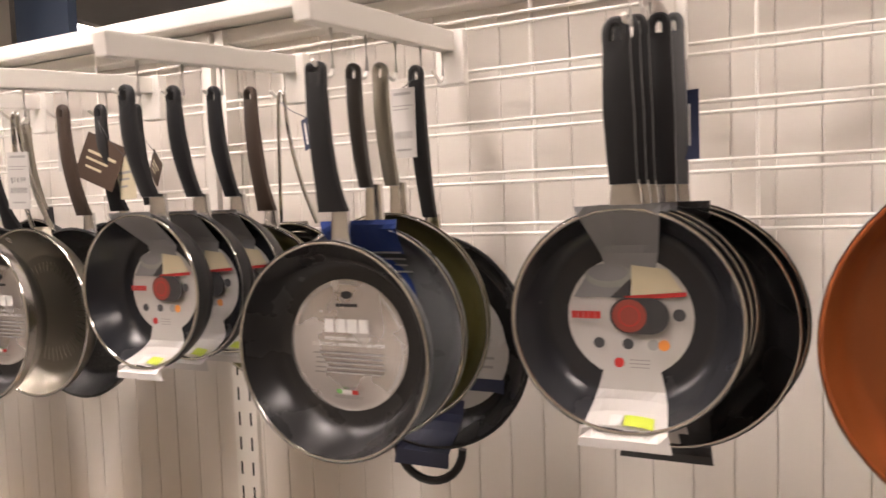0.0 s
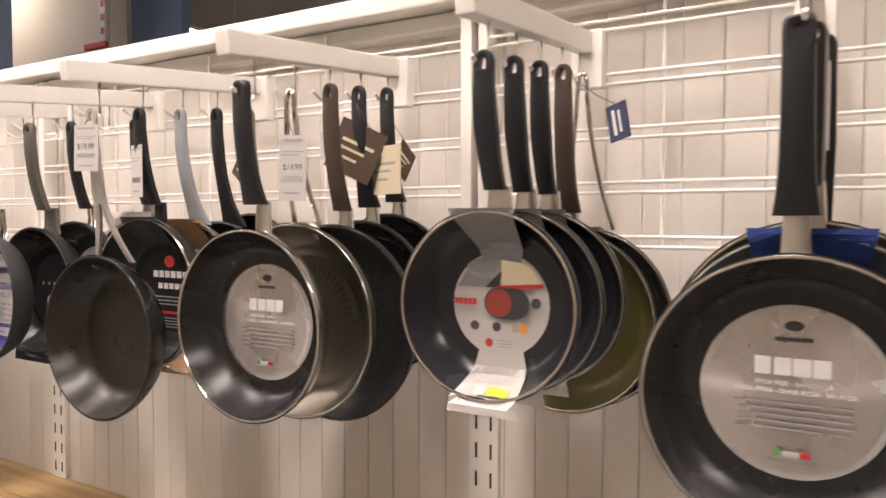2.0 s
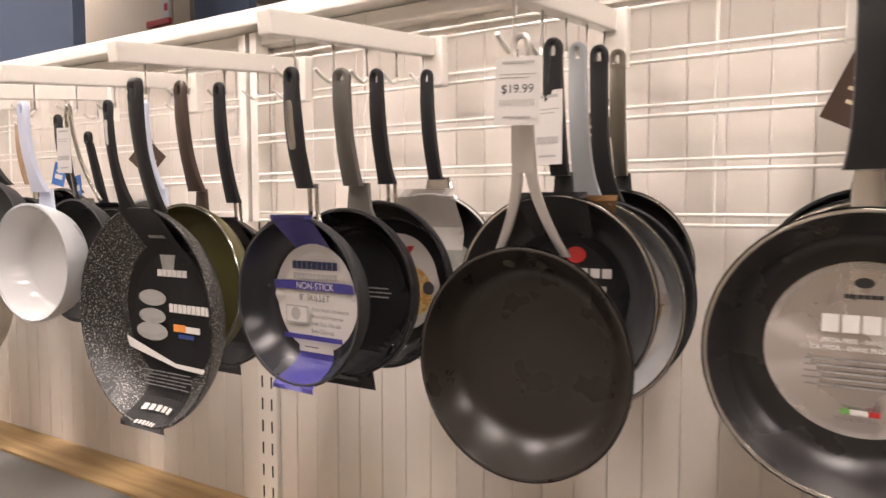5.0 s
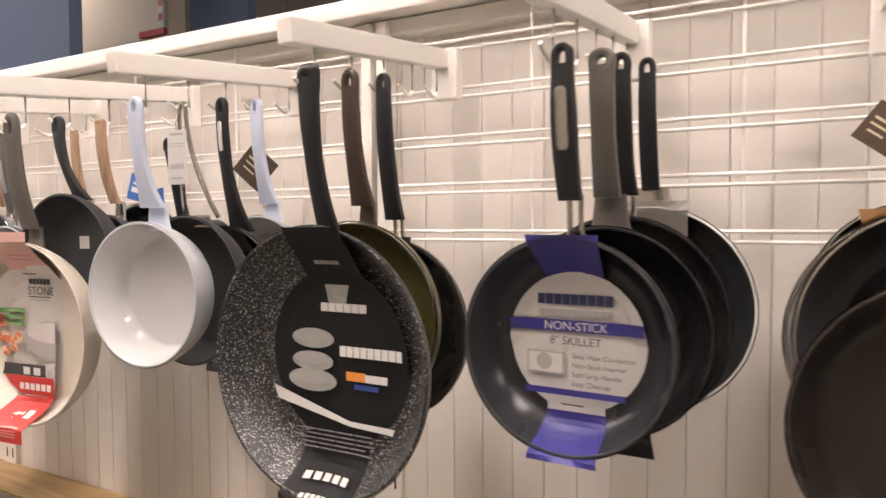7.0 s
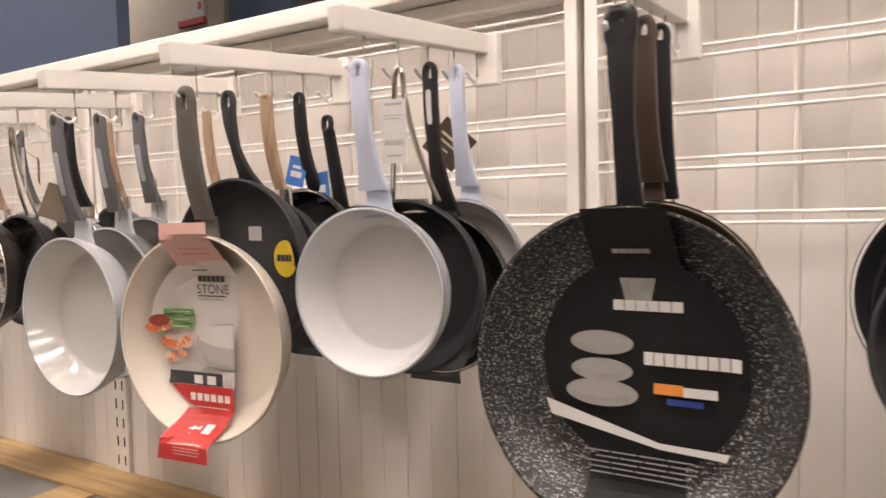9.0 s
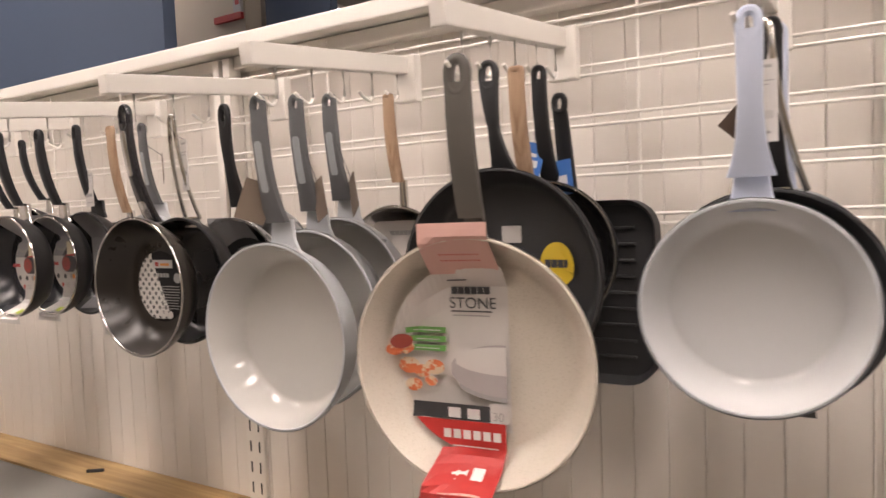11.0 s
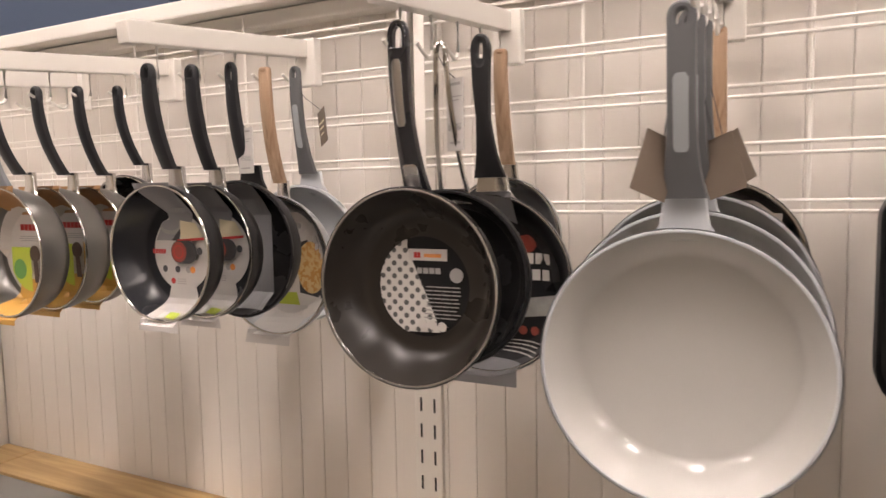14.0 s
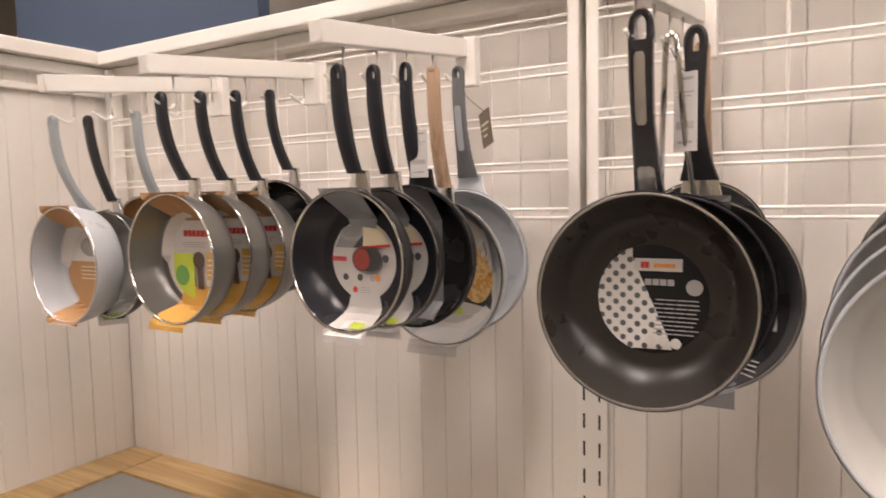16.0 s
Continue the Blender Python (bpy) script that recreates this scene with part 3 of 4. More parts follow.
    def fork_handle(self, mat="brushed_steel", w=0.024, spread=0.036, split=0.42):
        """A flat bar that parts into two prongs above the rim."""
        z0, z1 = self.R * self.tall - 0.012, self.R * self.tall + self.hl + 0.002
        zs = z0 + (z1 - z0) * split
        yy = lambda z: 0.034 * (1 - (z - z0) / (z1 - z0)) ** 2
        bm = sweep([(yy(z), z, ww, 0.007) for z, ww in ((zs - 0.004, w * 1.05), (zs + 0.02, w), (z1 - 0.03, w * 0.8), (z1 - 0.012, w * 0.8))])
        loop_end(bm, 0.0, z1 - 0.004, w * 0.82, 0.007, 0.009, 0.016)
        h = part("handle", bm, mat, self.e, "flat brushed steel handle parting into two prongs", smooth=True)
        for sx in (-1, 1):
            rows = []
            for i in range(7):
                t = i / 6
                z = zs + (z0 - zs) * t
                rows.append((yy(z), z, sx * (w * 0.27 + (spread - w * 0.27) * t ** 1.6)))
            bm = sweep([(y, z, w * 0.48 - 0.002 * i / 6, 0.006) for i, (y, z, cx) in enumerate(rows)])
            bm.verts.ensure_lookup_table()
            for i, (y, z, cx) in enumerate(rows):
                for k in range(12):
                    bm.verts[i * 12 + k].co.x += cx
            part("prong", bm, mat, self.e, smooth=True)
        return h

    # hanging tickets
    def ticket(self, w, h, mat, du=0.0, dv=-0.02, dy=-0.045, turn=0.0, roll=0.0, bars=None, label="white price ticket", name="price_tag", price=""):
        z, dy = self.R * self.tall + self.hl + dv, dy + 0.042
        t = part(name, block(-w / 2, w / 2, -0.0006, 0.0006, -h, 0, 0), mat, self.e, label)
        t.matrix_basis = pose(du, dy, z, 0, roll, turn)
        if bars:
            bm = bmesh.new()
            for a, b, c, d in bars:
                box(bm, -w / 2 + a * w, -w / 2 + b * w, -0.0011, -0.0007, -h + c * h, -h + d * h)
            part("print", bm, "print_grey" if mat in ("card_white", "cream") else ("print_white" if mat in ("navy", "sky_blue") else "cream"), t)
        if price:
            bm = self.letters(price, w * 0.26, "CENTER")
            bm.transform(Matrix.Translation((0, -0.0012, -h * 0.53)) @ Matrix.Rotation(radians(90), 4, "X"))
            part("print", bm, "print_ink", t)
        eye = Vector((0, -0.006, self.R * self.tall + self.hl - 0.006))
        top = Vector((du, dy, z))
        bm = tube(bmesh.new(), [top, top.lerp(eye, 0.5) + Vector((0, -0.004, -0.003)), eye], 0.0006, 5)
        bm.transform(t.matrix_basis.inverted())
        part("string", bm, "print_ink" if mat != "navy" else "navy", t)
        return t


PRICE = ((0.15, 0.85, 0.9, 0.94), (0.1, 0.9, 0.74, 0.755), (0.1, 0.75, 0.69, 0.705), *[(0.12 + 0.06 * q, 0.145 + 0.06 * q, 0.28, 0.38) for q in range(13)], (0.2, 0.8, 0.1, 0.13))
NAVY_BARS = ((0.25, 0.4, 0.15, 0.85), (0.55, 0.65, 0.2, 0.8))
BOOK = ((0.15, 0.85, 0.6, 0.66), (0.15, 0.7, 0.45, 0.5), (0.2, 0.6, 0.28, 0.33))


def booklet(p, front="brown_card", back="cream", du=0.0, dv=-0.075, turn=20, roll=35, w=0.055, h=0.06):
    p.ticket(w, h, front, du, dv, -0.04, turn, roll, BOOK, "dark brown folded hang card", "hang_card")
    p.ticket(w, h * 0.9, back, du + 0.03, dv - 0.03, -0.034, turn - 35, roll - 25, BOOK, "cream page of a folded hang card", "hang_card")


# printed sleeves
def sleeve_red_dot(p):
    """White round sleeve with grey strap, photo of a pan, red disc and lime tab."""
    p.disc("card_white", 0.56, 0, -0.02, label="white printed cardboard sleeve")
    p.quad("card_grey", (-0.2, 0.42), (0.24, 0.42), (0.34, 1.0), (-0.38, 1.0))
    p.quad("card_white", (-0.4, -1.1), (0.4, -1.1), (0.26, -0.45), (-0.22, -0.45))
    p.quad("card_grey", (-0.5, 0.16), (-0.14, 0.16), (0.06, 0.42), (-0.34, 0.42))
    p.disc("stone_grey", 0.22, -0.17, 0.36, 0.5)
    p.disc("card_grey", 0.18, -0.18, 0.39, 0.45)
    p.quad("card_dark", (-0.16, 0.16), (0.0, 0.16), (0.05, 0.36), (-0.02, 0.3))
    p.quad("cream", (0.03, 0.18), (0.47, 0.22), (0.34, 0.42), (0.03, 0.46))
    p.quad("red", (-0.03, 0.14), (0.5, 0.18), (0.5, 0.22), (-0.03, 0.18))
    p.disc("card_dark", 0.165, 0.0, 0.0)
    p.disc("card_dark", 0.165, 0.19, 0.0)
    p.rect("card_dark", 0.0, 0.2, -0.165, 0.165)
    p.disc("brick_red", 0.15, 0.01, 0.0)
    p.ring_at("red", 0.01, 0.0, 0.085)
    p.mark("red", -0.51, -0.24, -0.04, 0.05, 5)
    p.disc("print_ink", 0.055, 0.44, 0.02)
    for u, mt in ((-0.26, "print_ink"), (0.0, "print_ink"), (0.22, "print_grey"), (0.31, "orange")):
        p.disc(mt, 0.05, u, -0.25)
    p.disc("red", 0.045, -0.08, -0.42)
    p.lines("print_grey", 0.0, 0.2, -0.47, -0.37, 3)
    p.rect("lime", -0.02, 0.24, -0.92, -0.86)
    p.rect("print_white", -0.14, -0.04, -0.92, -0.86)


def sleeve_silver(p):
    """Brushed silver disc with rows of fine print and a small flag."""
    p.disc("card_silver", 0.62, 0, 0, label="brushed silver round paper label", seg=48)
    p.disc("card_dark", 0.06, 0.0, 0.47, 0.6)
    p.mark("print_ink", -0.12, 0.12, 0.355, 0.395, 6)
    p.mark("letter_white", -0.25, 0.25, 0.1, 0.27, 4, 0.85)
    p.words("letter_white", "PFOA FREE - SANS PFOA", 0, 0.045, 0.045, "CENTER")
    p.words("letter_white", "SENZA PFOA - OHNE PFOA - SIN PFOA", 0, -0.01, 0.045, "CENTER")
    p.lines("print_grey", -0.38, 0.4, -0.28, -0.05, 5, 0.05)
    p.words("print_grey", "MADE IN ITALY", 0, -0.5, 0.045, "CENTER")
    for k in range(3):
        p.ring_at("print_white", 0, 0, 0.575 + 0.014 * k, 0.004, 48)
    p.rect("green", -0.12, -0.06, -0.45, -0.41, n=1)
    p.rect("print_white", -0.06, 0.05, -0.45, -0.41, n=1)
    p.rect("red", 0.05, 0.12, -0.45, -0.41, n=1)


def sleeve_blue(p):
    """White and purple-blue sleeve with a list of features."""
    p.disc("card_white", 0.66, 0, 0.0, label="white and purple-blue printed cardboard sleeve")
    p.quad("purple_blue", (-0.28, 0.6), (0.28, 0.6), (0.34, 1.0), (-0.34, 1.0))
    p.quad("purple_blue", (-0.28, -0.64), (0.28, -0.64), (0.33, -1.03), (-0.33, -1.03))
    p.rect("card_white", -0.28, 0.28, -0.66, -0.5)
    p.mark("navy", -0.38, 0.36, 0.33, 0.46, 9)
    p.mark("print_grey", -0.36, 0.36, 0.22, 0.31, 11)
    p.rect("purple_blue", -0.645, 0.645, 0.09, 0.2)
    p.words("print_white", "NON-STICK", 0, 0.105, 0.115, "CENTER")
    p.words("print_ink", '8" SKILLET', 0, -0.03, 0.11, "CENTER")
    p.rect("print_grey", -0.48, -0.1, -0.32, -0.1)
    p.rect("card_white", -0.46, -0.12, -0.3, -0.12)
    p.disc("print_grey", 0.08, -0.3, -0.2)
    for i, line in enumerate(("Best Heat Conductor", "Non-Stick Interior", "Soft Grip Handle", "Easy Cleanup")):
        p.words("print_ink", line, -0.02, -0.15 - 0.085 * i, 0.068)
    p.rect("purple_blue", -0.48, 0.48, -0.5, -0.44)
    p.lines("print_ink", -0.12, 0.12, -0.6, -0.55, 1)


def sleeve_stones(p):
    """Black sleeve with three grey stones and a white wave."""
    p.disc("card_black", 0.66, 0.03, 0.02, 1.05, label="black printed sleeve with three grey stones")
    p.quad("card_black", (-0.25, 0.6), (0.3, 0.6), (0.26, 1.03), (-0.26, 1.03))
    p.quad("card_black", (-0.3, -0.6), (0.3, -0.6), (0.33, -1.05), (-0.33, -1.05))
    p.quad("stone_grey", (-0.06, 0.42), (0.1, 0.42), (0.13, 0.58), (-0.1, 0.58))
    p.mark("print_white", -0.14, 0.3, 0.36, 0.45, 6)
    p.mark("print_grey", -0.12, 0.12, 0.74, 0.78, 5)
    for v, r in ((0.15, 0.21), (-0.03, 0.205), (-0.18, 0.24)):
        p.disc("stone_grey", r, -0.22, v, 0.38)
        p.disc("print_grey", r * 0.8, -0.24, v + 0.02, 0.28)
    p.mark("print_white", 0.06, 0.64, 0.02, 0.13, 9, 0.9)
    p.rect("orange", 0.12, 0.3, -0.15, -0.08)
    p.rect("print_white", 0.3, 0.5, -0.15, -0.09)
    p.rect("royal_blue", 0.2, 0.42, -0.21, -0.17)
    p.quad("print_white", (-0.56, -0.36), (0.15, -0.5), (0.15, -0.46), (-0.6, -0.25))
    p.quad("print_white", (0.15, -0.5), (0.55, -0.52), (0.57, -0.47), (0.15, -0.46))
    p.lines("card_grey", -0.34, 0.4, -0.72, -0.54, 5, 0.12)
    p.mark("card_pale", -0.2, 0.24, -0.92, -0.86, 5, 0.7)
    p.mark("card_pale", -0.14, 0.16, -1.01, -0.98, 6, 0.7)


def sleeve_pink(p):
    """Pink, white and red sleeve with a plate of food."""
    p.chord("card_pale", 0.78, -0.76, 0.22, label="pink, white and red printed cardboard sleeve", v0=-0.62, v1=0.74)
    p.rect("pink", -0.38, 0.2, 0.68, 1.1)
    p.mark("red", -0.25, 0.08, 0.84, 0.855, 12, 0.5)
    p.mark("red", -0.25, 0.08, 0.79, 0.805, 10, 0.5)
    p.words("print_ink", "STONE", -0.08, 0.39, 0.13, "CENTER")
    p.mark("print_ink", -0.26, 0.08, 0.5, 0.58, 6, 0.9)
    for v in (0.36, 0.62):
        p.rect("print_ink", -0.27, 0.09, v, v + 0.012, n=4)
    p.mark("print_grey", -0.25, 0.07, 0.325, 0.34, 10)
    for i in range(3):
        p.rect("green", -0.66, -0.32, 0.18 - i * 0.075, 0.23 - i * 0.075)
        p.lines("print_white", -0.62, -0.36, 0.19 - i * 0.075, 0.22 - i * 0.075, 1)
    for u, v, r in ((-0.7, 0.06, 0.09), (-0.66, -0.1, 0.1), (-0.54, -0.14, 0.08), (-0.62, -0.26, 0.08), (-0.42, -0.1, 0.09), (-0.46, -0.22, 0.06)):
        p.disc("veg", r, u, v, 0.7)
    p.disc("brick_red", 0.07, -0.68, 0.12, 0.9)
    p.chord("print_grey", 0.45, -0.2, 0.215, -0.16, cu=0.2, sy=0.42)
    p.chord("lilac_grey", 0.47, -0.26, 0.215, -0.1, cu=0.2, sy=0.45)
    p.chord("card_pale", 0.44, -0.22, 0.215, -0.02, cu=0.2, sy=0.26)
    p.rect("card_dark", -0.62, 0.21, -0.52, -0.39)
    for u in (-0.3, -0.13):
        p.rect("print_white", u, u + 0.11, -0.505, -0.42)
    p.rect("card_white", 0.07, 0.215, -0.52, -0.36)
    p.words("print_grey", "30", 0.14, -0.5, 0.1, "CENTER")
    p.chord("red", 0.78, -0.58, 0.2, v0=-0.9, v1=-0.52)
    p.mark("print_white", -0.34, 0.18, -0.68, -0.58, 6, 0.75)
    p.lines("print_white", -0.28, 0.16, -0.74, -0.71, 1)
    p.quad("red", (-0.42, -1.14), (0.2, -1.14), (0.2, -0.74), (-0.34, -0.74))
    p.rect("print_white", -0.2, -0.08, -0.92, -0.86)
    p.rect("print_white", -0.04, 0.06, -0.92, -0.86)
    p.lines("pink", -0.24, 0.12, -1.08, -0.96, 4)


def sleeve_dots(p):
    """A round label, half black print and half dotted."""
    p.disc("card_black", 0.52, 0, -0.03, label="round label, black with a dotted white segment")
    p.quad("dots", (-0.18, -0.51), (0.2, -0.5), (-0.22, 0.45), (-0.38, 0.33), "white segment with black dots")
    p.chord("dots", 0.52, -0.52, -0.18, -0.03)
    p.rect("card_white", -0.16, 0.28, 0.24, 0.36)
    p.mark("red", -0.1, -0.02, 0.26, 0.34, 2)
    p.mark("orange", 0.02, 0.22, 0.27, 0.32, 6)
    p.mark("print_grey", -0.06, 0.22, 0.1, 0.18, 4, 0.85)
    p.disc("print_grey", 0.075, 0.39, 0.1)
    p.lines("print_grey", 0.0, 0.46, -0.36, 0.0, 9, 0.15)
    for u, v in ((0.0, -0.42), (0.12, -0.42), (0.23, -0.43)):
        p.disc("card_pale", 0.05, u, v)


def sleeve_garden(p):
    """A tan, white, green and amber sleeve with food on it."""
    p.disc("card_pale", 0.74, 0.05, 0.0, label="tan, white and amber printed cardboard sleeve")
    p.quad("tan", (-0.3, 0.56), (0.36, 0.56), (0.5, 1.0), (-0.55, 1.0))
    p.quad("amber", (-0.3, -0.45), (0.4, -0.45), (0.3, -1.08), (-0.5, -1.08))
    p.mark("red", -0.25, 0.35, 0.3, 0.43, 6, 0.9)
    p.lines("print_grey", -0.3, 0.3, 0.14, 0.24, 3)
    p.chord("lime", 0.55, -0.5, -0.02, -0.1, v1=0.05)
    p.disc("green", 0.16, -0.3, -0.3)
    p.disc("brown_card", 0.13, 0.1, -0.05)
    p.quad("brown_card", (0.07, -0.5), (0.2, -0.5), (0.15, -0.05), (0.05, -0.05))
    p.rect("amber", 0.28, 0.58, -0.35, 0.08)
    p.lines("print_white", 0.3, 0.56, -0.3, 0.0, 4)


def sleeve_amber(p):
    """A tan and amber sleeve with a grey photo."""
    p.disc("card_white", 0.76, 0.05, 0.0, label="amber and white printed cardboard sleeve")
    p.quad("tan", (-0.4, 0.6), (0.3, 0.6), (0.4, 1.0), (-0.5, 1.0))
    p.chord("tan", 0.76, -0.72, 0.76, v1=0.02)
    p.quad("tan", (-0.5, -0.99), (0.42, -0.99), (0.4, -0.5), (-0.4, -0.5))
    p.disc("stone_grey", 0.28, 0.0, 0.28, 0.6)
    p.disc("green", 0.1, 0.15, 0.35, 0.7)
    p.lines("cream", -0.35, 0.45, -0.3, -0.03, 4)


def sleeve_dark(p, accent="red"):
    """A black sleeve with a coloured mark and fine print."""
    p.disc("card_black", 0.64, 0, 0.0, label="black printed cardboard sleeve")
    p.quad("card_dark", (-0.3, 0.55), (0.3, 0.55), (0.36, 1.0), (-0.36, 1.0))
    p.quad("card_dark", (-0.3, -0.55), (0.3, -0.55), (0.36, -1.08), (-0.36, -1.08))
    p.disc(accent, 0.1, 0.12, 0.4, 0.8)
    p.mark("card_pale", -0.2, 0.5, 0.17, 0.29, 6, 0.8)
    p.mark("card_pale", -0.1, 0.45, 0.02, 0.12, 5, 0.8)
    p.lines("print_grey", -0.4, 0.42, -0.2, -0.05, 3)
    p.rect(accent, -0.3, 0.4, -0.31, -0.27)
    p.lines("print_grey", -0.35, 0.35, -0.5, -0.34, 4)


def sleeve_granite(p):
    """A grey strap over black card: dark red mark, pale rows, a grey photo and red seals."""
    p.disc("card_black", 0.8, 0.05, -0.1, label="black sleeve with grey strap and pale print")
    p.quad("card_grey", (-0.45, 0.5), (0.3, 0.5), (0.34, 1.0), (-0.45, 1.0), "crumpled silver-grey strap")
    p.disc("brick_red", 0.12, 0.38, 0.42, 0.85)
    p.mark("card_pale", 0.05, 0.7, 0.18, 0.34, 6, 0.8)
    p.mark("card_pale", 0.1, 0.68, 0.0, 0.16, 5, 0.8)
    p.quad("stone_grey", (0.2, -0.42), (0.74, -0.36), (0.72, -0.14), (0.3, -0.2))
    for u in (0.2, 0.34, 0.48):
        p.disc("brick_red", 0.05, u, -0.55)
    p.lines("card_pale", 0.05, 0.6, -0.8, -0.64, 4)
    p.quad("card_grey", (-0.4, -1.1), (0.4, -1.1), (0.4, -0.86), (-0.3, -0.86))


def sleeve_food(p):
    """A pale sleeve with a dish of chickpeas and salad."""
    p.chord("card_pale", 0.85, -0.5, 0.7, label="pale printed sleeve with a dish of food", v0=-0.8, v1=0.75)
    p.quad("card_pale", (-0.2, -0.6), (0.62, -0.6), (0.7, 0.6), (-0.2, 0.6))
    p.quad("card_dark", (0.2, -0.42), (0.66, -0.5), (0.6, 0.42), (0.2, 0.3))
    p.disc("food", 0.25, 0.42, -0.05, 1.5)
    p.quad("lime", (-0.3, -0.62), (0.2, -0.6), (0.15, -0.42), (-0.25, -0.42))
    p.quad("card_white", (-0.5, -1.12), (0.3, -1.12), (0.35, -0.6), (-0.35, -0.6))
    p.mark("print_grey", -0.3, 0.3, 0.5, 0.6, 7)

# ---- the stock on each arm, front hook first ----
T_LABEL = "black non-stick frying pan with a red-dot paper sleeve"

# arm at the start of the walk, partly out of view
p = Pan("Z", 0, 0.30, 0.115, "copper-orange frying pan hanging from a display arm", "copper_orange", "copper_orange", "copper_orange", depth=0.05, base=0.78, dx=-0.042)
p.grip("black_grip")
p = Pan("Z", 1, 0.30, 0.10, "dark teal frying pan hanging behind an orange one", "teal", "teal", "teal")
p.grip("black_grip")

for j, (dia, dx) in enumerate(((0.207, -0.005), (0.21, 0.001), (0.214, 0.007))):
    p = Pan("Y", j, dia, 0.15 + 0.01 * j, T_LABEL, "grey_coat", dx=dx * 0.5 - 0.006, dy=-0.035 * j, group="red-dot sleeve pans")
    p.grip("black_grip", (0.026, 0.028, 0.024), flare=0.0, ferrule_w=0.03)
    sleeve_red_dot(p)
p = Pan("Y", 3, 0.26, 0.18, "large black frying pan with a dark sleeve", "black_coat", dx=0.014, dy=-0.1)
p.grip("black_grip", (0.026, 0.028, 0.024))
sleeve_dark(p)
p = Pan("Y", 4, 0.26, 0.19, "large dark steel-rimmed frying pan with a navy ticket", "black_coat", "grey_enamel", dx=0.024, dy=-0.13)
p.grip("grey_grip", (0.024, 0.026, 0.022))
p.ticket(0.026, 0.075, "navy", 0.012, -0.07, -0.03, -20, 0, NAVY_BARS, "navy paper ticket", "hang_card")

# silver label, blue sleeve, olive, black
p = Pan("A", 0, 0.243, 0.176, "black frying pan with a silver round label", group="silver-label pans", outer="grey_enamel", dx=-0.004)
p.grip("black_grip", (0.03, 0.026, 0.024), flare=0.008, hole=(0.006, 0.012), square=True, ferrule_len=0.045)
sleeve_silver(p)
p = Pan("A", 1, 0.252, 0.17, "grey frying pan with a wide royal-blue sleeve", "grey_enamel", "grey_enamel", dx=0.006, dy=-0.015)
p.grip("bronze_coat", (0.016, 0.018, 0.018), ferrule_len=0.06, ferrule="steel")
p.disc("royal_blue", 0.5, -0.1, 0.2, label="royal-blue printed cardboard sleeve")
p.quad("royal_blue", (-0.35, 0.7), (0.35, 0.7), (0.4, 1.02), (-0.4, 1.02))
p.lines("print_white", -0.2, 0.4, 0.5, 0.75, 4)
p = Pan("A", 2, 0.262, 0.17, "olive-brown metal frying pan with a steel handle", "olive", "olive", dx=0.007, dy=-0.03)
p.grip("brushed_steel", (0.018, 0.02, 0.02), ferrule_len=0.05, ferrule="steel")
p = Pan("A", 3, 0.295, 0.208, "large black frying pan with a white and navy label", "black_coat", rim="black_grip", dx=0.014, dy=-0.02)
p.grip("black_grip", (0.02, 0.024, 0.022), ferrule="steel")
p.disc("card_white", 0.6, 0.1, -0.1, label="white and navy printed label")
p.rect("navy", -0.3, 0.65, -0.5, -0.38)
p.lines("print_grey", -0.2, 0.6, -0.3, 0.2, 6)
p.quad("navy", (-0.35, -1.15), (0.2, -1.15), (0.25, -0.6), (-0.25, -0.6))
bm = tube(bmesh.new(), [(0.05 * math.cos(a) - 0.01, 0.02, -0.15 - 0.05 * math.sin(a)) for a in [math.pi * k / 12 for k in range(13)]], 0.006, 8)
part("helper_handle", bm, "black_grip", p.e, "black loop handle opposite the long one", smooth=True)
p.ticket(0.035, 0.09, "card_white", -0.012, -0.02, -0.06, 0, 0, PRICE)

# three red-dot pans, an olive one and a black one
for j, dia in enumerate((0.197, 0.202, 0.208)):
    p = Pan("B", j, dia, 0.138 + 0.01 * j, T_LABEL, "grey_coat", dx=0.008, group="red-dot sleeve pans")
    p.grip("navy_grip", (0.022, 0.026, 0.022), flare=0.002, ferrule_w=0.028, base_y=0.040)
    sleeve_red_dot(p)
p = Pan("B", 3, 0.24, 0.19, "olive-green metal frying pan with a brown handle", "olive", "olive", dx=0.011)
p.grip("brown_grip", (0.026, 0.026, 0.022), flare=0.008)
p = Pan("B", 4, 0.25, 0.2, "black frying pan with a bent steel handle and navy ticket", dx=0.012)
p.wire_handle(spread=0.03)
p.ticket(0.034, 0.05, "navy", 0.045, -0.035, -0.04, -25, -12, NAVY_BARS, "navy paper ticket", "hang_card")

# silver label, wide steel pan, black granite pans with a folded card
p = Pan("C", 0, 0.243, 0.16, "black frying pan with a silver round label", dx=0.004, outer="aluminium", group="silver-label pans")
p.grip("black_grip", (0.03, 0.026, 0.025), flare=0.008, hole=(0.006, 0.012), square=True, ferrule_len=0.045)
sleeve_silver(p)
p = Pan("C", 1, 0.262, 0.163, "wide stainless steel frying pan with a price ticket", "brushed_steel", "brushed_steel", "steel", dx=0.015, depth=0.04, base=0.7)
p.wire_handle("steel", 0.016, 0.0036)
p.ticket(0.042, 0.085, "card_white", 0.012, -0.05, -0.05, 6, 2, PRICE, price="$14.99")
p.disc("brushed_steel", 0.66, 0, 0, label="pressed steel base with radial ribs")
p.fan("steel", 0.46, 0.62, 48, 0.007)
for k in (-0.3, 0.3):
    p.disc("steel", 0.035, k, 0.86)
p = Pan("C", 2, 0.28, 0.176, "black speckled granite frying pan", "dark_granite", rim="dark_granite", dx=0.021)
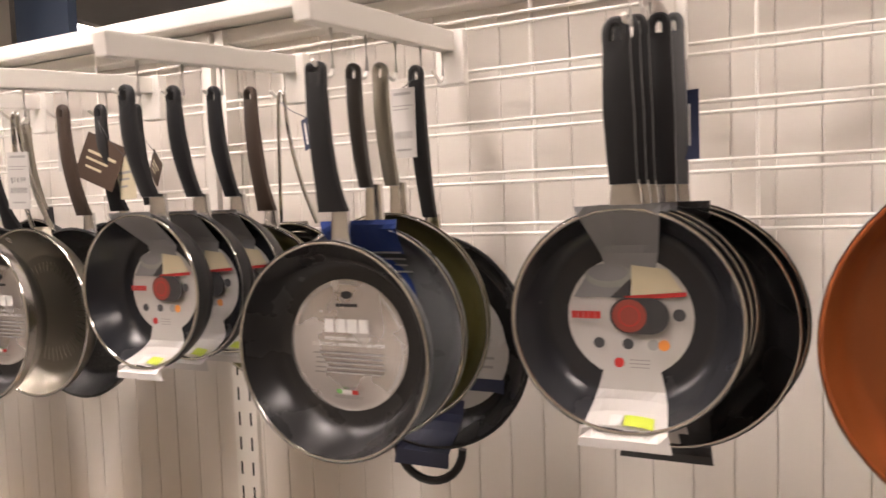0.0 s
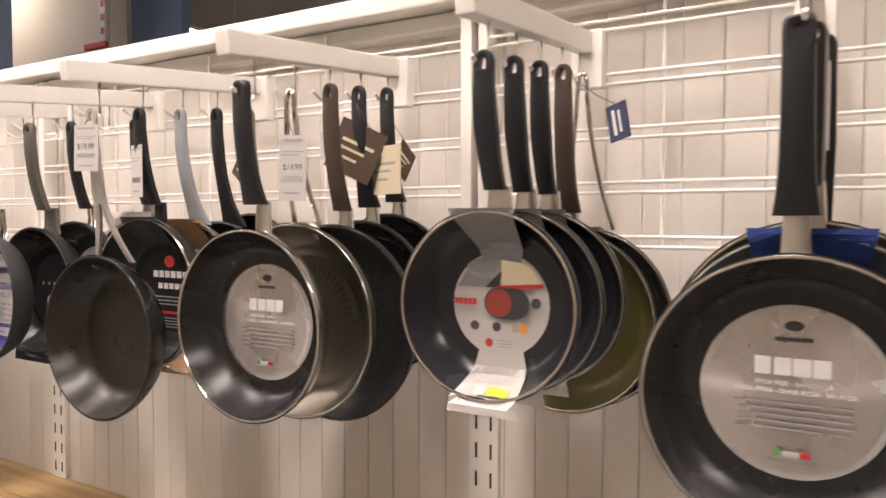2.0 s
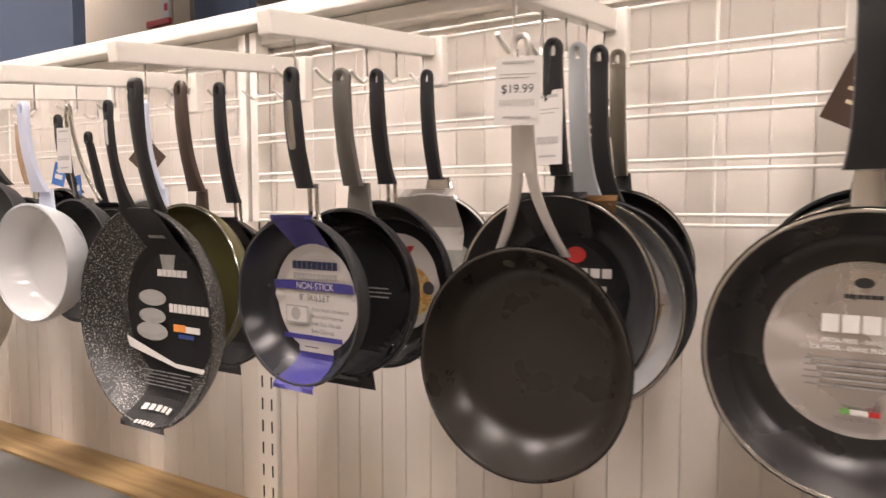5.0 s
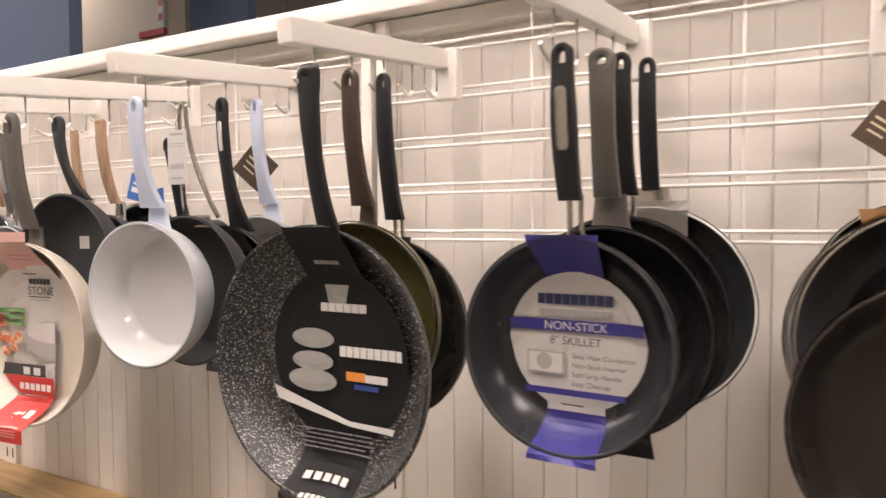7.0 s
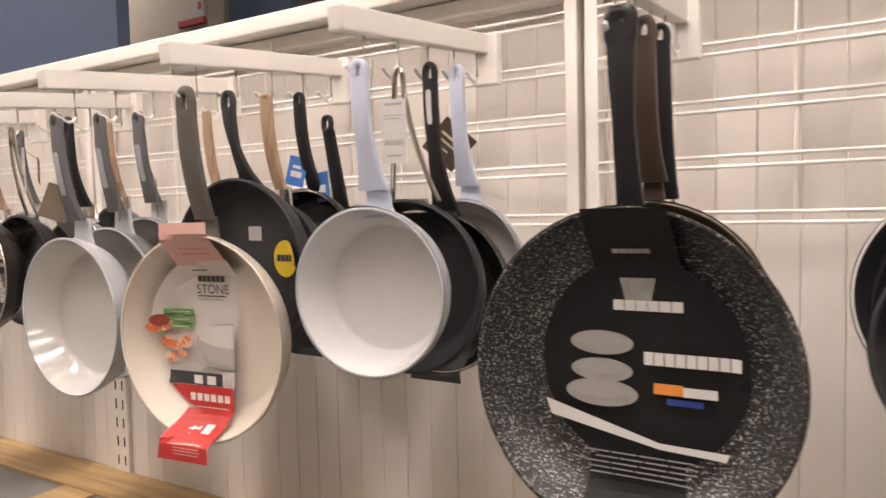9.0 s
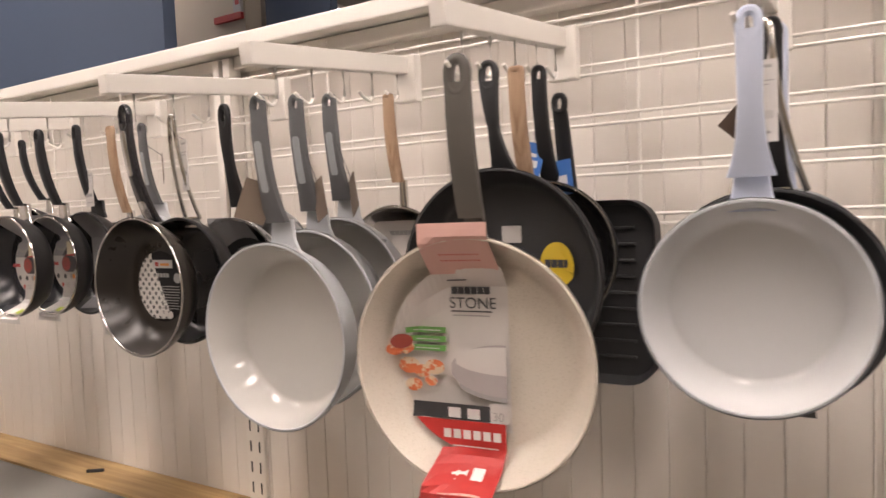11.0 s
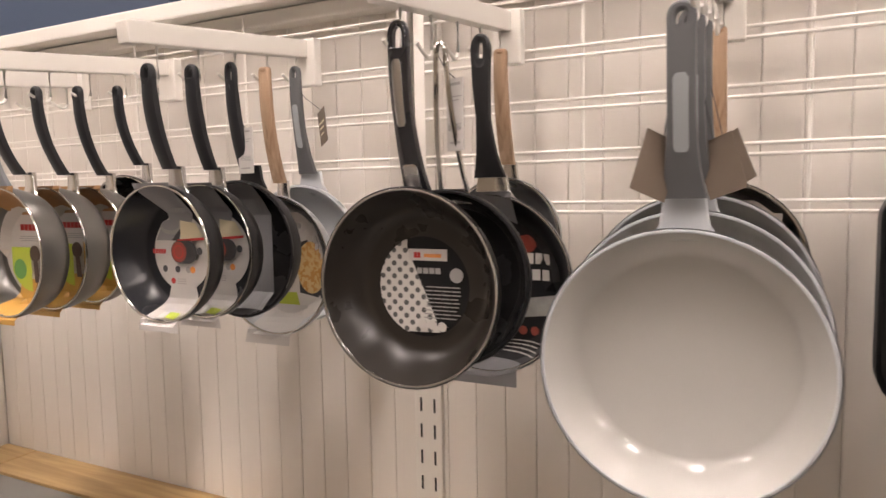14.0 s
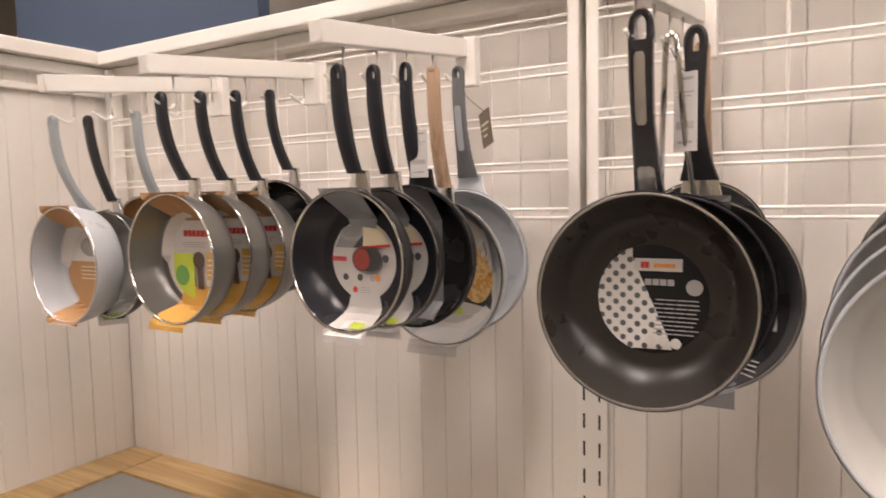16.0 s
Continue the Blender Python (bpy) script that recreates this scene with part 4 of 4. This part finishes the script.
p.grip("brown_grip", (0.026, 0.026, 0.024), flare=0.004)
p.ticket(0.02, 0.04, "card_white", -0.01, -0.045, -0.04, 0, 0, None, "small white and blue sticker", "sticker")
p = Pan("C", 3, 0.25, 0.18, "black frying pan with a folded brown hang card", rim="black_grip", dx=0.015)
p.grip("black_grip", (0.03, 0.024, 0.024), flare=0.01)
booklet(p, dv=-0.04, du=0.012, turn=15, roll=25, w=0.078, h=0.08)
p = Pan("C", 4, 0.25, 0.18, "black frying pan with a rounded handle", rim="black_grip", dx=0.015)
p.grip("black_grip", (0.03, 0.024, 0.024), flare=0.01)
p.ticket(0.05, 0.05, "brown_card", 0.035, -0.075, -0.03, -25, 40, BOOK, "dark brown folded hang card", "hang_card")

# plain dark pan with steel handle and ticket
p = Pan("D", 0, 0.232, 0.2, "plain dark non-stick frying pan with a steel handle", "bronze_coat", "black_coat", "bronze_coat", depth=0.05, base=0.68, turn=3, dx=0.02, tall=1.05)
p.fork_handle("satin_steel", 0.026, 0.038)
p.ticket(0.047, 0.066, "card_white", 0.002, -0.014, -0.052, 4, 2, PRICE, price="$19.99")
for k in (-0.15, 0.15):
    p.disc("steel", 0.05, k, 0.88, 0.7)
p = Pan("D", 1, 0.235, 0.155, "black frying pan with a dark sleeve and price ticket", "card_dark", dx=0.024)
p.grip("black_grip", (0.022, 0.024, 0.022), ferrule="black_grip")
sleeve_dark(p)
p.ticket(0.036, 0.08, "card_white", -0.004, -0.045, -0.045, -12, 0, PRICE)
p = Pan("D", 2, 0.258, 0.168, "grey-handled frying pan with an amber sleeve", "pale_enamel", "grey_enamel", dx=0.025)
p.grip("silver_grip", (0.03, 0.024, 0.022), flare=0.016, ferrule=None)
sleeve_amber(p)
p = Pan("D", 3, 0.25, 0.182, "black cast frying pan with a flaring handle", "iron", "iron", "iron", dx=0.026)
p.grip("black_grip", (0.034, 0.022, 0.024), flare=0.02, ferrule=None)
p = Pan("D", 4, 0.215, 0.178, "black frying pan with steel handle and a brown card", "black_coat", dx=0.027)
p.grip("brushed_steel", (0.018, 0.022, 0.022), ferrule="black_grip")
p.ticket(0.048, 0.05, "brown_card", -0.018, -0.075, -0.03, -10, 38, BOOK, "dark brown folded hang card", "hang_card")

# blue sleeve skillet
p = Pan("E", 0, 0.217, 0.17, "dark grey skillet with a white and purple-blue sleeve", "grey_coat", "iron", "iron", dx=0.018, depth=0.042, turn=-3)
p.grip("black_grip", (0.024, 0.026, 0.022), hole=(0.008, 0.016), ferrule_len=0.05, ferrule="rods")
p.inset("aluminium", 0.45, 0.8, 0.013)
sleeve_blue(p)
p = Pan("E", 1, 0.225, 0.172, "black frying pan with a grey forked handle and black sleeve", rim="black_grip", dx=0.035)
p.grip("taupe_grip", (0.03, 0.026, 0.028), hole=(0.01, 0.01), ferrule="taupe_grip", ferrule_len=0.045, ferrule_w=0.04)
p.disc("card_black", 0.68, 0, 0, label="black printed cardboard sleeve")
p.quad("card_black", (-0.4, -0.55), (0.4, -0.55), (0.5, -1.1), (-0.45, -1.1))
p.mark("print_white", -0.35, 0.1, 0.05, 0.12, 3, 0.3)
p.disc("print_grey", 0.13, -0.1, -0.2, 0.8)
p.lines("print_grey", -0.1, 0.45, -0.1, 0.06, 3)
p = Pan("E", 2, 0.24, 0.172, "dark frying pan with a white food label", rim="black_grip", dx=0.036)
p.grip("black_grip", (0.024, 0.024, 0.022), flare=0.006, ferrule="rods", ferrule_len=0.036)
p.disc("card_pale", 0.6, 0.05, 0.0, label="white food label")
p.disc("food", 0.3, 0.25, -0.1)
p.quad("red", (0.1, 0.3), (0.2, 0.3), (0.3, 0.45), (0.2, 0.45))
p.disc("print_ink", 0.08, 0.5, -0.05)
p = Pan("E", 4, 0.27, 0.178, "navy frying pan with a white rim and paper sleeve", "navy_grip", rim="print_white", dx=0.037, dy=-0.02)
p.grip("navy_grip", (0.024, 0.024, 0.022), ferrule_w=0.05)
p.disc("stone_grey", 0.5, 0.1, -0.1, label="white and grey paper sleeve")
p.quad("card_pale", (-0.4, 0.3), (0.3, 0.3), (0.4, 1.03), (-0.5, 1.03))

# large speckled pan
p = Pan("F", 0, 0.318, 0.159, "large black speckled granite frying pan with stones sleeve", "granite", "granite", "granite", dx=0.012, depth=0.05, base=0.7, tall=1.05)
p.grip("black_grip", (0.026, 0.022, 0.03), flare=0.004, hole=(0.006, 0.014), square=True, ferrule=None, base_y=0.032)
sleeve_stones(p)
p = Pan("F", 1, 0.25, 0.165, "olive-green frying pan with a brown handle", "olive", "olive", dx=0.016)
p.grip("brown_grip", (0.028, 0.024, 0.024), flare=0.008, ferrule="brown_grip")
p = Pan("F", 2, 0.25, 0.198, "black frying pan with a black printed sleeve", "bronze_coat", "bronze_coat", "bronze_coat", dx=0.016)
p.grip("navy_grip", (0.026, 0.024, 0.022), flare=0.004, ferrule="rods", ferrule_len=0.036)
sleeve_dark(p)

# white pan with pale-blue handle
p = Pan("G", 0, 0.207, 0.153, "white ceramic frying pan with a pale-blue handle", "white_ceramic", "pale_enamel", "pale_enamel", dx=0.012, depth=0.055, base=0.74, turn=5, group="pale-blue handled pans")
p.grip("blue_grip", (0.032, 0.022, 0.024), flare=0.012, ferrule="blue_grip", ferrule_len=0.03, ferrule_w=0.036)
p = Pan("G", 1, 0.225, 0.155, "black frying pan with steel handle and price ticket", "iron", "iron", "iron", dx=0.017)
p.wire_handle("steel", 0.03, 0.0036)
p.ticket(0.034, 0.08, "card_white", -0.004, -0.03, -0.05, 8, 0, PRICE)
p = Pan("G", 2, 0.225, 0.182, "black steel-rimmed frying pan with a dark red label", "black_coat", rim="steel", dx=0.018)
p.grip("black_grip", (0.034, 0.02, 0.022), flare=0.016, hole=(0.007, 0.02), ferrule=None)
p.inset("card_white", 0.7, 0.9, 0.008)
sleeve_dark(p)
p = Pan("G", 3, 0.2, 0.175, "grey frying pan with a pale-blue handle and brown card", "pale_ceramic", "pale_enamel", "pale_enamel", dx=0.018, group="pale-blue handled pans")
p.grip("blue_grip", (0.03, 0.022, 0.024), flare=0.01, ferrule="blue_grip", ferrule_w=0.034)
p.ticket(0.06, 0.06, "brown_card", -0.01, -0.07, -0.01, 20, 42, BOOK, "dark brown folded hang card", "hang_card")

# cream stone pan in front of a griddle
p = Pan("H", 0, 0.301, 0.184, "large cream ceramic frying pan with a pink and red sleeve", "cream_ceramic", "cream_ceramic", "cream_ceramic", dx=0.007, depth=0.055, base=0.74, turn=6)
p.grip("taupe_grip", (0.034, 0.034, 0.033), hole=(0.009, 0.026), ferrule="taupe_grip", ferrule_len=0.03, ferrule_w=0.03)
sleeve_pink(p)
p = Pan("H", 1, 0.272, 0.115, "black cast-iron skillet with a round yellow sticker", "iron", "iron", "iron", dx=0.009, depth=0.04, base=0.82)
p.grip("iron", (0.03, 0.014, 0.026), hole=(0.012, 0.024), ferrule=None, flare=0.012)
p.rect("card_white", -0.05, 0.15, 0.3, 0.46, "small white paper sticker")
p.disc("yellow", 0.17, 0.5, 0.1, 1.2)
p.mark("print_ink", 0.38, 0.62, 0.06, 0.16, 4)
p = Pan("H", 2, 0.2, 0.16, "dark frying pan with a wooden handle", "iron", "iron", "iron", dx=0.012)
p.grip("wood_grip", (0.022, 0.022, 0.022), hole=(0.006, 0.01), square=True)
p = Pan("H", 3, 0.21, 0.15, "black frying pan with a blue and white ticket", dx=0.013)
p.grip("black_grip", (0.026, 0.022, 0.022), flare=0.008, ferrule=None)
p.ticket(0.034, 0.05, "sky_blue", -0.014, -0.095, -0.03, 15, 15, ((0.2, 0.8, 0.3, 0.5), (0.25, 0.7, 0.6, 0.7)), "blue and white paper ticket", "hang_card")


def griddle():
    """Square black grill pan with rounded corners."""
    e = tagged(empty("grill_pan", ARMS["H"] + 0.018, HOOK_YS[4] - 0.01, HOOK_Z - 0.15 - 0.135), "square black cast-iron grill pan with rounded corners", "grill pan")
    s = 0.135
    bm = bmesh.new()
    box(bm, -s, s, 0, 0.035, -s, s)
    ed = [x for x in bm.edges if abs(x.verts[0].co.y - x.verts[1].co.y) > 0.01]
    bmesh.ops.bevel(bm, geom=ed, offset=0.045, segments=6, affect="EDGES", profile=0.5)
    front = [f for f in bm.faces if f.normal.y < -0.9]
    r = bmesh.ops.inset_region(bm, faces=front, thickness=0.008)
    bmesh.ops.translate(bm, vec=(0, 0.027, 0), verts=list({v for f in front for v in f.verts}))
    part("body", bm, "iron", e)
    for k in range(9):
        part("ridge", block(-0.1, 0.1, 0.021, 0.0275, -0.1 + 0.024 * k, -0.096 + 0.024 * k, 0.001), "iron", e)
    bm = sweep([(0.034 - 0.034 * t, s - 0.004 + 0.15 * t, 0.03 - 0.008 * t, 0.013) for t in (0, 0.25, 0.5, 0.75, 0.93)])
    loop_end(bm, 0.0, s + 0.146, 0.024, 0.011, 0.008, 0.016)
    part("handle", bm, "black_grip", e, smooth=True)
    t = part("hang_card", block(-0.016, 0.016, -0.0006, 0.0006, -0.05, 0), "sky_blue", e, "blue and white paper ticket")
    t.matrix_basis = pose(0.012, -0.035, s + 0.06, 0, -6, -10)
    part("print", block(-0.01, 0.008, -0.0011, -0.0007, -0.035, -0.022), "print_white", t)


griddle()

# pale pans with grey handles and kraft cards
for j, dia in enumerate((0.266, 0.266, 0.254)):
    p = Pan("I", j, dia, (0.189, 0.185, 0.18)[j], "pale grey ceramic frying pan with a two-tone grey handle", "pale_ceramic", "grey_enamel" if j else "pale_enamel", "pale_enamel", dx=-0.01, depth=0.055, base=0.76, group="two-tone handled pans")
    p.grip("grey_grip", (0.034, 0.026, 0.026), flare=0.01, hole=(0.01, 0.016), ferrule="pale_enamel", ferrule_len=0.04, ferrule_w=0.045)
    p.inset("silver_grip", 0.3, 0.7, 0.014)
    p.ticket(0.042, 0.058, "kraft", (-0.016, 0.02, 0.024)[j], (-0.105, -0.115, -0.12)[j], -0.028, (50, -28, -38)[j], (20, -18, -26)[j], None, "kraft paper hang card on a black cord", "hang_card")
p = Pan("I", 4, 0.222, 0.185, "stainless pan with a wooden handle and food sleeve", "aluminium", "aluminium", dx=-0.003)
p.grip("wood_grip", (0.022, 0.022, 0.02), hole=(0.006, 0.01), square=True, ferrule="steel", ferrule_len=0.06, ferrule_w=0.016)
sleeve_food(p)

# dotted label pan
p = Pan("J", 0, 0.227, 0.146, "dark bronze frying pan with a dotted round label", "bronze_coat", "bronze_coat", "aluminium", dx=0.012, depth=0.05, base=0.66)
p.grip("gloss_grip", (0.03, 0.024, 0.026), flare=0.004, hole=(0.012, 0.03), ferrule=None, ext=0.014)
p.inset("aluminium", 0.5, 0.9, 0.012, 0.0065)
p.inset("aluminium", 0.0, 0.2, 0.019, 0.006)
sleeve_dots(p)
p = Pan("J", 1, 0.215, 0.16, "black frying pan with a bent steel handle and ticket", "black_coat", rim="black_grip", dx=0.025)
p.wire_handle("steel", 0.012, 0.0034)
p.ticket(0.028, 0.085, "card_white", 0.012, -0.03, -0.03, -20, 0, PRICE)
p = Pan("J", 3, 0.246, 0.185, "black frying pan with a dark sleeve and steel collar", "card_dark", "grey_enamel", rim="aluminium", dx=0.029, dy=-0.04)
p.grip("black_grip", (0.036, 0.02, 0.028), flare=0.012, hole=(0.008, 0.028), ferrule="steel", ferrule_w=0.05)
sleeve_granite(p)
p = Pan("J", 4, 0.175, 0.175, "grey frying pan with a wooden handle", "grey_enamel", "grey_enamel", dx=0.019, dy=-0.02)
p.grip("wood_grip", (0.022, 0.022, 0.02), hole=(0.006, 0.01), square=True)

# red-dot pans, grey sleeve, wooden handle, grey handle
for j, dia in enumerate((0.193, 0.2)):
    p = Pan("K", j, dia, 0.134 + 0.01 * j, T_LABEL, "grey_coat", dx=0.012, group="red-dot sleeve pans")
    p.grip("navy_grip", (0.022, 0.024, 0.022), ferrule_w=0.03, base_y=0.040)
    sleeve_red_dot(p)
p = Pan("K", 2, 0.215, 0.15, "black frying pan with a grey strap and price ticket", dx=0.015, rim="black_grip")
p.grip("navy_grip", (0.026, 0.022, 0.02), hole=(0.008, 0.028), ferrule="black_grip", ferrule_w=0.045)
p.quad("card_grey", (-0.36, -0.9), (0.3, -0.9), (0.3, 0.95), (-0.36, 0.95), "grey cardboard strap")
p.ticket(0.034, 0.07, "card_white", 0.012, -0.07, -0.03, -8, 0, PRICE)
p = Pan("K", 3, 0.235, 0.184, "grey pan with a wooden handle and food sleeve", "pale_enamel", "pale_enamel", dx=0.016)
p.grip("wood_grip", (0.024, 0.022, 0.022), hole=(0.006, 0.01), square=True)
sleeve_food(p)
p = Pan("K", 4, 0.24, 0.178, "pale grey frying pan with a two-tone grey handle", "pale_enamel", "pale_enamel", "pale_enamel", dx=0.018)
p.grip("grey_grip", (0.03, 0.022, 0.022), flare=0.008, ferrule="pale_enamel", ferrule_w=0.05)
p.inset("silver_grip", 0.3, 0.7, 0.012)
p.ticket(0.036, 0.06, "kraft", 0.035, -0.05, -0.02, -35, -15, BOOK, "kraft paper hang card on a black cord", "hang_card")

# tan sleeves
for j, dia in enumerate((0.212, 0.212, 0.212)):
    p = Pan("L", j, dia, 0.132 + 0.01 * j, "grey frying pan with a tan and amber sleeve", "pewter", "pewter", "steel", dx=0.002, depth=0.055, base=0.8, group="tan sleeve pans")
    p.grip("navy_grip", (0.022, 0.022, 0.022), flare=0.004, ferrule="steel", base_y=0.056)
    sleeve_garden(p)
p = Pan("L", 3, 0.21, 0.142, "black steel-rimmed frying pan with a curved handle", rim="steel", dx=0.009)
p.grip("navy_grip", (0.022, 0.02, 0.02), flare=0.002, base_y=0.056)

# by the corner
p = Pan("M", 0, 0.217, 0.15, "pale grey frying pan with an amber sleeve", "pale_enamel", "pale_enamel", "aluminium", dx=-0.02, depth=0.06, base=0.82)
p.grip("silver_grip", (0.024, 0.022, 0.022), flare=0.02, ferrule=None, base_y=0.05)
sleeve_amber(p)
p = Pan("M", 1, 0.205, 0.172, "dark frying pan with a white and black sleeve, tilted", "navy_grip", dx=0.002, roll=-8)
p.grip("black_grip", (0.02, 0.02, 0.022))
p.disc("card_white", 0.55, 0, -0.1, label="white and black printed sleeve")
p.quad("card_white", (-0.5, -1.1), (0.4, -1.1), (0.4, -0.4), (-0.4, -0.4))
p.quad("card_black", (0.05, -1.0), (0.4, -1.0), (0.4, -0.4), (0.2, -0.4))
p.quad("card_pale", (-0.35, 0.4), (0.3, 0.4), (0.36, 1.0), (-0.36, 1.0))
p.rect("lime", -0.3, 0.0, -0.98, -0.9)
p = Pan("M", 2, 0.205, 0.155, "tan-lined frying pan with a pale grey handle", "tan", "pale_enamel", dx=0.003)
p.grip("silver_grip", (0.024, 0.022, 0.022), flare=0.012, ferrule=None)

# ---- beadboard planks ----
PLANK = 0.0555
me = mesh_of("plank", block(-PLANK / 2 + 0.00005, PLANK / 2 - 0.00005, -0.012, 0, 0, CAP_Z - 0.002, 0.003), "panel_white")
k = 0
while SIDE_X + PLANK * (k + 0.5) < 1.5:
    ob = new("plank", me)
    ob.parent = back
    ob.location = (SIDE_X + PLANK * (k + 0.5), WALL_Y + 0.012, 0)
    k += 1
for k in range(25):
    ob = new("plank", me)
    ob.parent = side
    ob.matrix_basis = pose(SIDE_X - 0.012, WALL_Y - PLANK * (k + 0.5), 0, 0, 0, 90)
